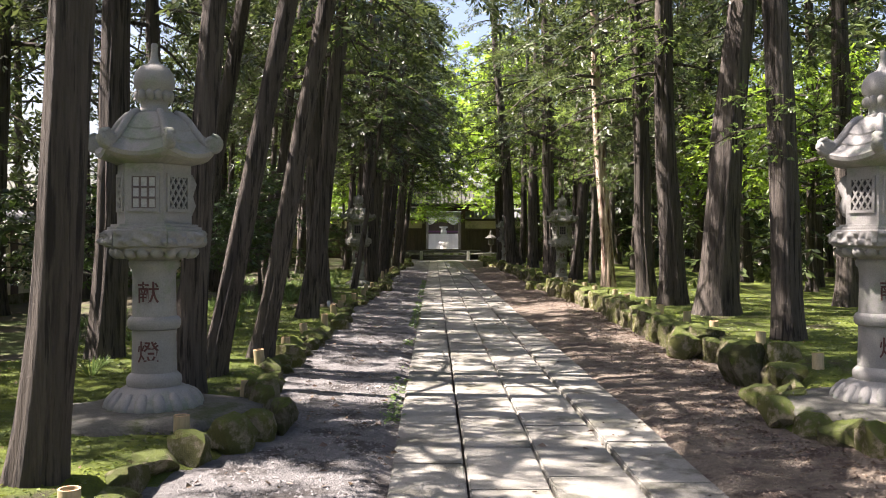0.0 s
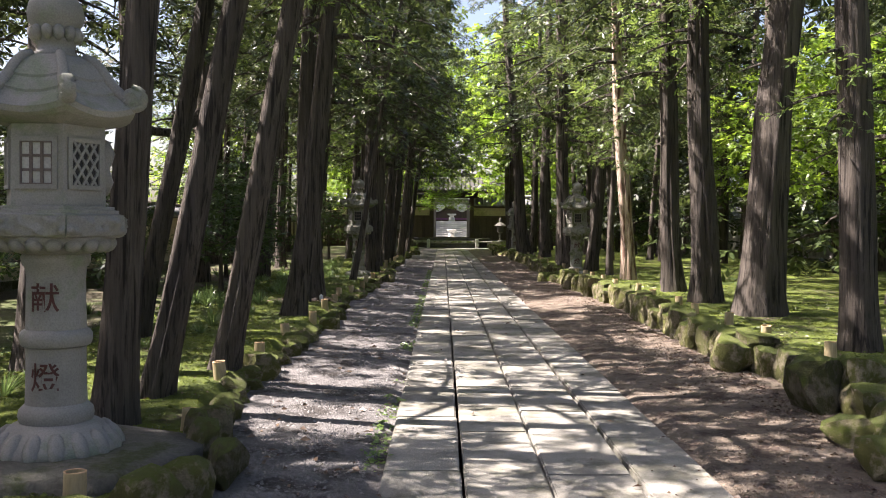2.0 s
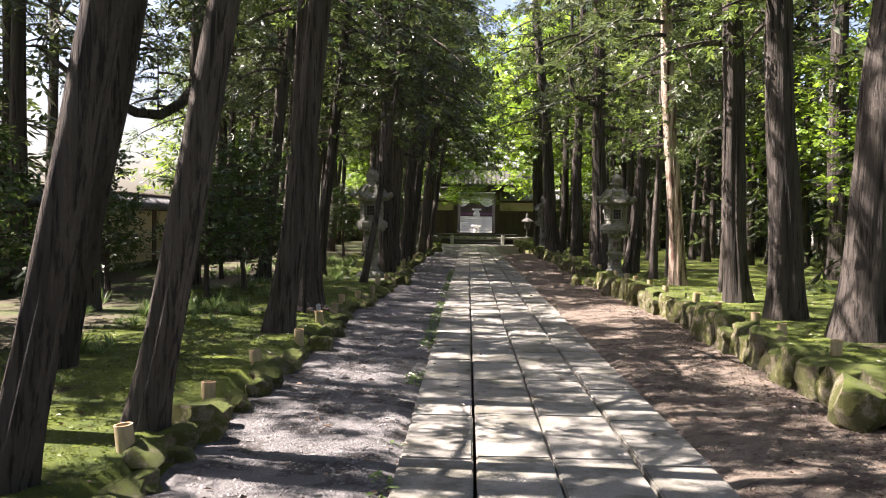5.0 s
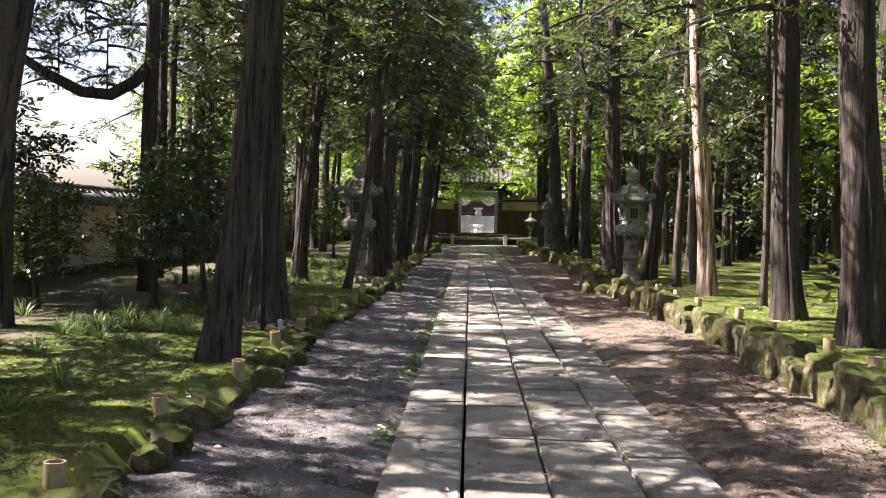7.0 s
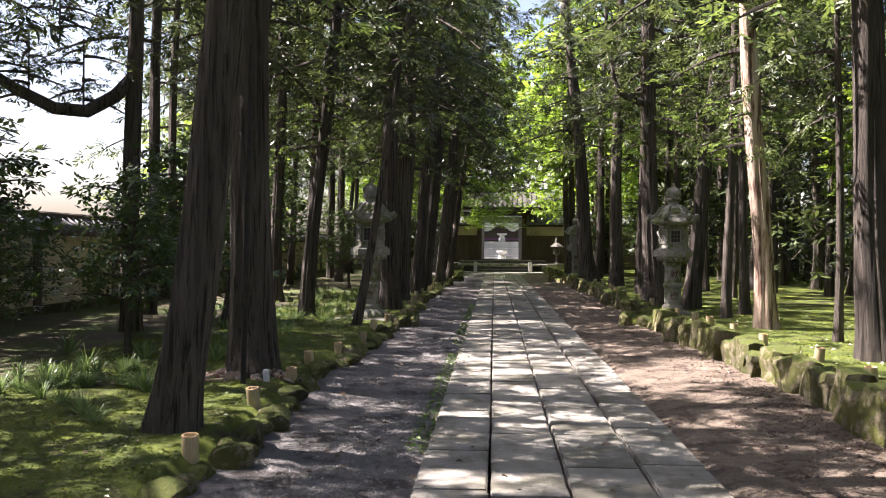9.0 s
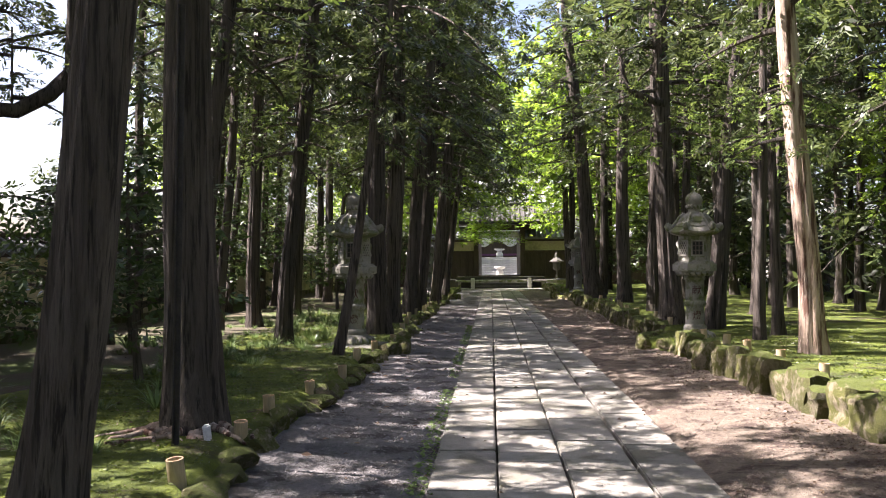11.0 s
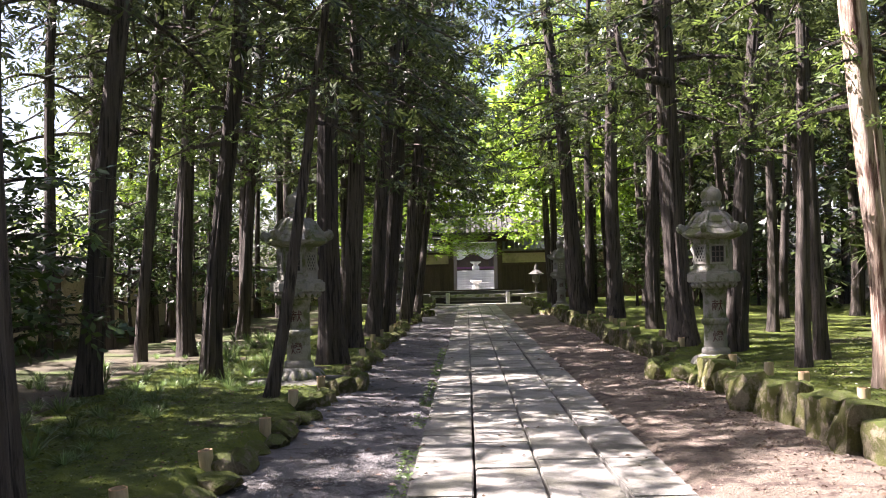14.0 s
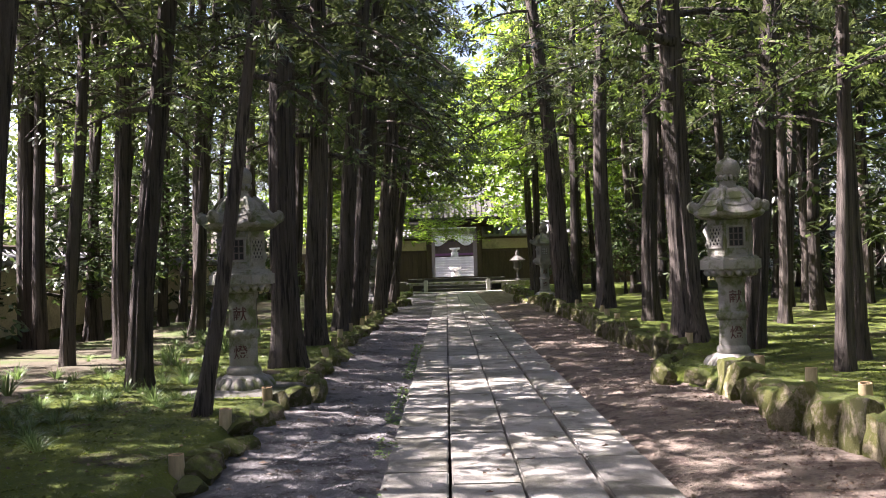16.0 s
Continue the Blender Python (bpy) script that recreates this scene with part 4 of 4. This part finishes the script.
for nm, x0, x1 in (("wall_gate_left", -8.4, -0.86), ("wall_gate_right", 2.24, 14.7)):
    g = thing(nm, pose(0, 0, 0), "boarded and cream plastered wall beside the gate with tiled coping", "wall", "walls beside the gate", "structure")
    part("plaster", mesh("plaster", *boxes([((x0 + x1) / 2, GY + .1, 2.46, x1 - x0, .24, .66)]), M_PLASTER), g, "cream plaster band")
    part("backing", mesh("backing", *boxes([((x0 + x1) / 2, GY + .1, 1.06, x1 - x0, .22, 2.13)]), M_WOOD), g)
    # Added dark strip in place of the eave shadow, closing the gap above the plaster.
    part("beam", bevelled("beam", (x1 - x0, .3, .16), M_WOOD, .01, 1), g, m=pose((x0 + x1) / 2, GY + .1, 2.85))
    bd = bevelled("board", (.23, .04, 2.05), M_WOOD, .006, 1)
    x = x0 + .13
    while x < x1:
        part("board", bd, g, m=pose(x, GY - .04, 1.06))
        x += .25
    rl = bevelled("rail", (x1 - x0, .12, .14), M_WOOD, .01, 1)
    part("rail", rl, g, m=pose((x0 + x1) / 2, GY - .03, 2.14))
    tile_roof("coping", x0, x1, GY + .1, 3.0, 3.5, .65, g)

st = thing("gate_steps", pose(0, 0, 0), "low stone steps up to the gate between short posts", "steps", kind="structure")
for i in range(4):
    part("step", bevelled("step", (3.6 if i < 3 else 5.2, 1.2 if i else 1.0, .17), M_DARKSTONE, .015, 1), st, m=pose(.72, 62.6 + i * .9, .085 + i * .16))
part("landing", bevelled("landing", (9.0, 3.2, .5), M_DARKSTONE, .02, 1), st, m=pose(.7, 67.0, .25))
part("path_end", bevelled("path_end", (4.6, 1.5, .08), M_SLAB, .01, 1), st, m=pose(.7, 61.3, .0))
br = thing("low_barrier", pose(0, 0, 0), "low weathered beam on two short pale stone posts", "barrier")
for x in (-.85, 2.3):
    part("post", bevelled("post", (.2, .2, .62), M_COURT, .02, 1), br, m=pose(x, 61.95, .31))
part("beam", bevelled("beam", (5.1, .2, .13), M_MOSSGR, .02, 1), br, m=pose(.72, 62.1, .44))
for x in (-1.6, 3.05):
    part("foot", bevelled("foot", (.16, .16, .38), M_MOSSGR, .02, 1), br, m=pose(x, 62.1, .19))

M_STEP = mat("grey stone step", (0.33, 0.325, 0.33), (0.46, 0.455, 0.455), 3, 30, 0.9, 0.3)
court = thing("courtyard", pose(0, 0, 0), "bright pale gravel court beyond the gate", "courtyard", kind="structure")
part("paving", mesh("paving", *boxes([(0.7, 81, .32, 40, 25, .56)]), M_COURT), court)
for i in range(8):
    part("step", bevelled("step", (6.0, .44, .17), M_STEP, .015, 1), court, m=pose(.7, 73 + i * .42, .66 + i * .16))
part("terrace", bevelled("terrace", (16, 12, 1.3), M_STEP, .02, 1), court, m=pose(.7, 82.3, 1.22))
hall = thing("temple_hall", pose(0, 0, 0), "temple hall with white plaster and dark timber beyond the court", "temple")
part("wall", mesh("wall", *boxes([(.7, 91, 3.0, 16, 8, 4.8)]), M_WHITE), hall, "white plaster wall")
for i in range(7):
    part("post", bevelled("post", (.35, .35, 4.6), M_WOOD, .02, 1), hall, m=pose(-9.5 + i * 2.9, 86.8, 2.9))
part("curtain", mesh("curtain", *boxes([(.7, 86.55, 2.15, 7.0, .05, .16)]), M_PURPLE), hall, "purple hung cloth")
part("doorway", mesh("doorway", *boxes([(.7, 86.95, 3.1, 6.6, .1, 2.4)]), M_WOOD), hall, "dark timber doorway")
V, F = [], []
for i in range(61):
    u = i / 60
    V += [(-2.6 + u * 6.6, 86.5 + .04 * math.sin(u * 60), 4.3), (-2.6 + u * 6.6, 86.5 + .06 * math.sin(u * 60), 3.35 - .55 * abs(math.cos(u * math.pi * 3)) ** 2)]
    F += [(2 * i, 2 * i + 1, 2 * i + 3, 2 * i + 2)] if i < 60 else []
part("swag_curtain", mesh("swag_curtain", V, F, M_WHITE, True), hall, "white swagged curtain").modifiers.new("thick", "SOLIDIFY").thickness = .01
tile_roof("roof", -9, 10.4, 91, 5.6, 9.5, 6.2, hall, .4)
ib = thing("incense_burner", pose(.75, 71, .6), "pale stone incense burner in the court", "incense burner")
part("bowl", mesh("bowl", *lathe([(.26, 0), (.24, .3), (.17, .34), (.17, .46), (.34, .52), (.36, .62), (.3, .6)], 20), M_COURT, True), ib)
copy_thing(ib, pose(.8, 77.2, 1.87))
# Small stone lantern on a low pedestal, its stone toned dark.
pd = thing("stone_pedestal", pose(3.85, 62.6, 0), "low stone pedestal with a dark stone lantern on it", "pedestal")
part("plinth", bevelled("plinth", (1.2, .8, .5), M_MOSSGR, .03, 2, .02), pd, m=pose(0, 0, .25))
part("lamp", mesh("lamp", *lathe([(.2, .5), (.06, .6), (.05, 1.0), (.2, 1.1), (.2, 1.45), (.42, 1.52), (.12, 1.75), (.09, 1.95), (.02, 2.1)], 8), M_DARKSTONE, False), pd, "dark stone lantern")

# ---- small growth and litter ----


def scatter(name, n, region, size, height, material, seed, kind):
    """Many small pebbles or leaves lying on the ground, in one mesh."""
    rg = random.Random(seed)
    V, F = [], []
    while len(V) < n * 6 and len(V) < 200000:
        x, y = region(rg)
        z = gz(x, y) if not -0.27 < x < 1.63 else 0.0
        s = size * rg.uniform(0.5, 1.6)
        a = rg.uniform(0, 6.3)
        c, d = math.cos(a) * s, math.sin(a) * s
        o = len(V)
        if kind == "pebble":
            h = s * rg.uniform(.35, .7)
            V += [(x + c, y + d, z), (x - d * .8, y + c * .8, z), (x - c, y - d, z), (x + d * .7, y - c * .7, z), (x + c * .1, y + d * .1, z + h), (x, y, z - h)]
            F += [(o, o + 1, o + 4), (o + 1, o + 2, o + 4), (o + 2, o + 3, o + 4), (o + 3, o, o + 4)]
        else:
            t = rg.uniform(.1, .7) * s
            V += [(x + c, y + d, z + .006 + t * .4), (x - d * .4, y + c * .4, z + .008), (x - c, y - d, z + .006 + t * .3), (x + d * .4, y - c * .4, z + .012 + t)]
            V += [V[-1], V[-1]]
            F += [(o, o + 1, o + 2, o + 3)]
    return mesh(name, V, F, material)


def zone_l(rg):
    y = 3 + 37 * rg.random() ** 1.3
    return rg.uniform(edge_l(y) + .1, -.33), y


def zone_r(rg):
    y = 3 + 37 * rg.random() ** 1.3
    return rg.uniform(1.68, edge_r(y) - .1), y


def zone_d(rg):
    y = 3 + 37 * rg.random() ** 1.3
    return edge_r(y) - .1 - abs(rg.gauss(0, .45)), y


def zone_m(rg):
    y = 4 + 36 * rg.random()
    return (rg.uniform(-5, edge_l(y) - .2) if rg.random() < .45 else rg.uniform(edge_r(y) + .2, 9)), y


def zone_p(rg):
    y = 3 + 40 * rg.random()
    return rg.choice((rg.uniform(-.25, 1.6), rg.gauss(-.3, .04), rg.gauss(1.66, .04))), y


M_PEB = mat("grey pebble", (0.12, 0.115, 0.11), (0.24, 0.23, 0.22), 8, 60, 0.8, 0.2)
M_CLOD = mat("earth clod", (0.12, 0.09, 0.066), (0.24, 0.195, 0.15), 8, 60, 0.95, 0.2)
for nm, n, zn, sz, mt, sd, kd, lb, ct in (
        ("gravel", 17000, zone_l, .013, M_PEB, 1, "pebble", "loose grey gravel on the verge", "gravel"),
        ("earth_crumbs", 11000, zone_r, .012, M_CLOD, 2, "pebble", "brown earth crumbs and grit on the verge", "grit"),
        ("leaf_litter", 7000, zone_d, .013, M_LITTER, 3, "leaf", "brown fallen leaves on bare earth", "leaf litter"),
        ("verge_litter", 500, zone_l, .025, M_LITTER, 6, "leaf", "fallen leaves among grey gravel", "leaf litter"),
        ("moss_litter", 7000, zone_m, .012, M_LITTER, 4, "leaf", "brown needles and leaves on moss", "leaf litter"),
        ("path_litter", 500, zone_p, .022, M_LITTER, 5, "leaf", "few dry leaves on granite slabs", "leaf litter")):
    tagged(new(nm, scatter(nm, n, zn, sz, 0, mt, sd, kd)), lb, ct, kind="stuff")


def tuft(seed, n, ln, wd, spread):
    rg = random.Random(seed)
    V, F = [], []
    for i in range(n):
        a = rg.uniform(0, 6.3)
        l = ln * rg.uniform(.6, 1.15)
        sp = spread * rg.uniform(.3, 1.2)
        d = Vector((math.cos(a), math.sin(a), 0))
        sd = Vector((-d.y, d.x, 0)) * wd
        o = len(V)
        for k in range(5):
            u = k / 4
            p = d * (0.03 + sp * l * u) + Vector((0, 0, l * (u - 0.55 * sp * u * u * 1.3)))
            q = sd * (1 - u) ** .6 * (0.5 + u * 1.2 if u < .4 else 1)
            V += [p + q, p - q]
        F += [(o + 2 * k, o + 2 * k + 1, o + 2 * k + 3, o + 2 * k + 2) for k in range(4)]
    return mesh("blades", V, F, M_GRASS)


TUFTS = [tuft(1, 46, .42, .012, .9), tuft(2, 60, .28, .007, 1.0), tuft(3, 34, .5, .016, .75)]
rng = random.Random(21)
SPOTS = [(-4.05, 17.9, 2), (-3.7, 17.5, 0), (-4.3, 17.5, 1), (-3.9, 18.4, 0), (-3.5, 17.9, 1), (-3.0, 12.2, 1), (-3.0, 17.4, 0), (-2.9, 16.2, 0), (-3.4, 24.2, 1), (-4.0, 23.4, 0), (-3.2, 10.0, 1), (-2.9, 10.2, 1), (-3.1, 9.4, 0), (-3.7, 9.6, 1), (-2.8, 21.0, 1)]
SPOTS += [(rng.uniform(-5.5, -2.7), rng.uniform(24.5, 34), rng.randrange(3)) for i in range(90)] + [(rng.uniform(-3.2, -2.2), rng.uniform(20, 44), 1) for i in range(24)] + [(rng.uniform(-5.5, -2.6), rng.uniform(12, 22), rng.randrange(3)) for i in range(50)]
SPOTS += [(rng.gauss(-3.5, .5), rng.gauss(24.6, 1.9), 1) for i in range(70)] + [(rng.gauss(-3.75, .4), rng.gauss(17.7, .45), rng.randrange(2)) for i in range(26)]
for x, y, k in SPOTS:
    o = new("strap_leaf_plant", TUFTS[k])
    s = rng.uniform(.4, .75)
    o.matrix_basis = Matrix.LocRotScale((x, y, gz(x, y) - .01), Euler((0, 0, rng.uniform(0, 6))), (s, s, s))
    tagged(o, "low clump of arching green strap leaves in moss", "plant", "strap-leaved plants")
stake = thing("metal_stake", pose(-2.1, 17.75, .08, 0, 1), "dark angle-iron stake beside a cypress trunk", "stake")
part("flange", mesh("flange", *boxes([(0, .02, 1.6, .035, .006, 3.3)]), M_STAKE), stake)
part("flange", mesh("flange", *boxes([(-.0205, 0, 1.6, .006, .046, 3.3)]), M_STAKE), stake)
o = new("marker_stone", bevelled("marker_stone", (.06, .05, .16), M_WHITE, .012, 2, .008))
o.matrix_basis = pose(-1.95, 18.0, .19, 4, -6, 20)
tagged(o, "small white marker stone at a trunk foot", "marker stone")


def zone_e(rg):
    while True:
        y = 3 + 30 * rg.random()
        if noise.noise(Vector((y * 0.9, 1.7, 0))) > -0.05:
            return rg.gauss(-.34, .035), y


tagged(new("edge_grass", scatter("edge_grass", 2600, zone_e, .019, 0, M_GRASS, 8, "leaf")), "low moss and weeds along the slab edge", "grass", kind="stuff")


def zone_b(rg):
    y = 4 + 26 * rg.random() ** 1.2
    return (rg.uniform(-4.4, edge_l(y) - .2) if rg.random() < .55 else rg.uniform(edge_r(y) + .2, 6.5)), y


M_MOSSLEAF = leaf_mat("moss frond", (0.045, 0.075, 0.008), (0.125, 0.165, 0.02), 0.2)
tagged(new("moss_fronds", scatter("moss_fronds", 32000, zone_b, .014, 0, M_MOSSLEAF, 9, "leaf")), "fine upright fronds of green moss on the banks", "moss", kind="stuff")
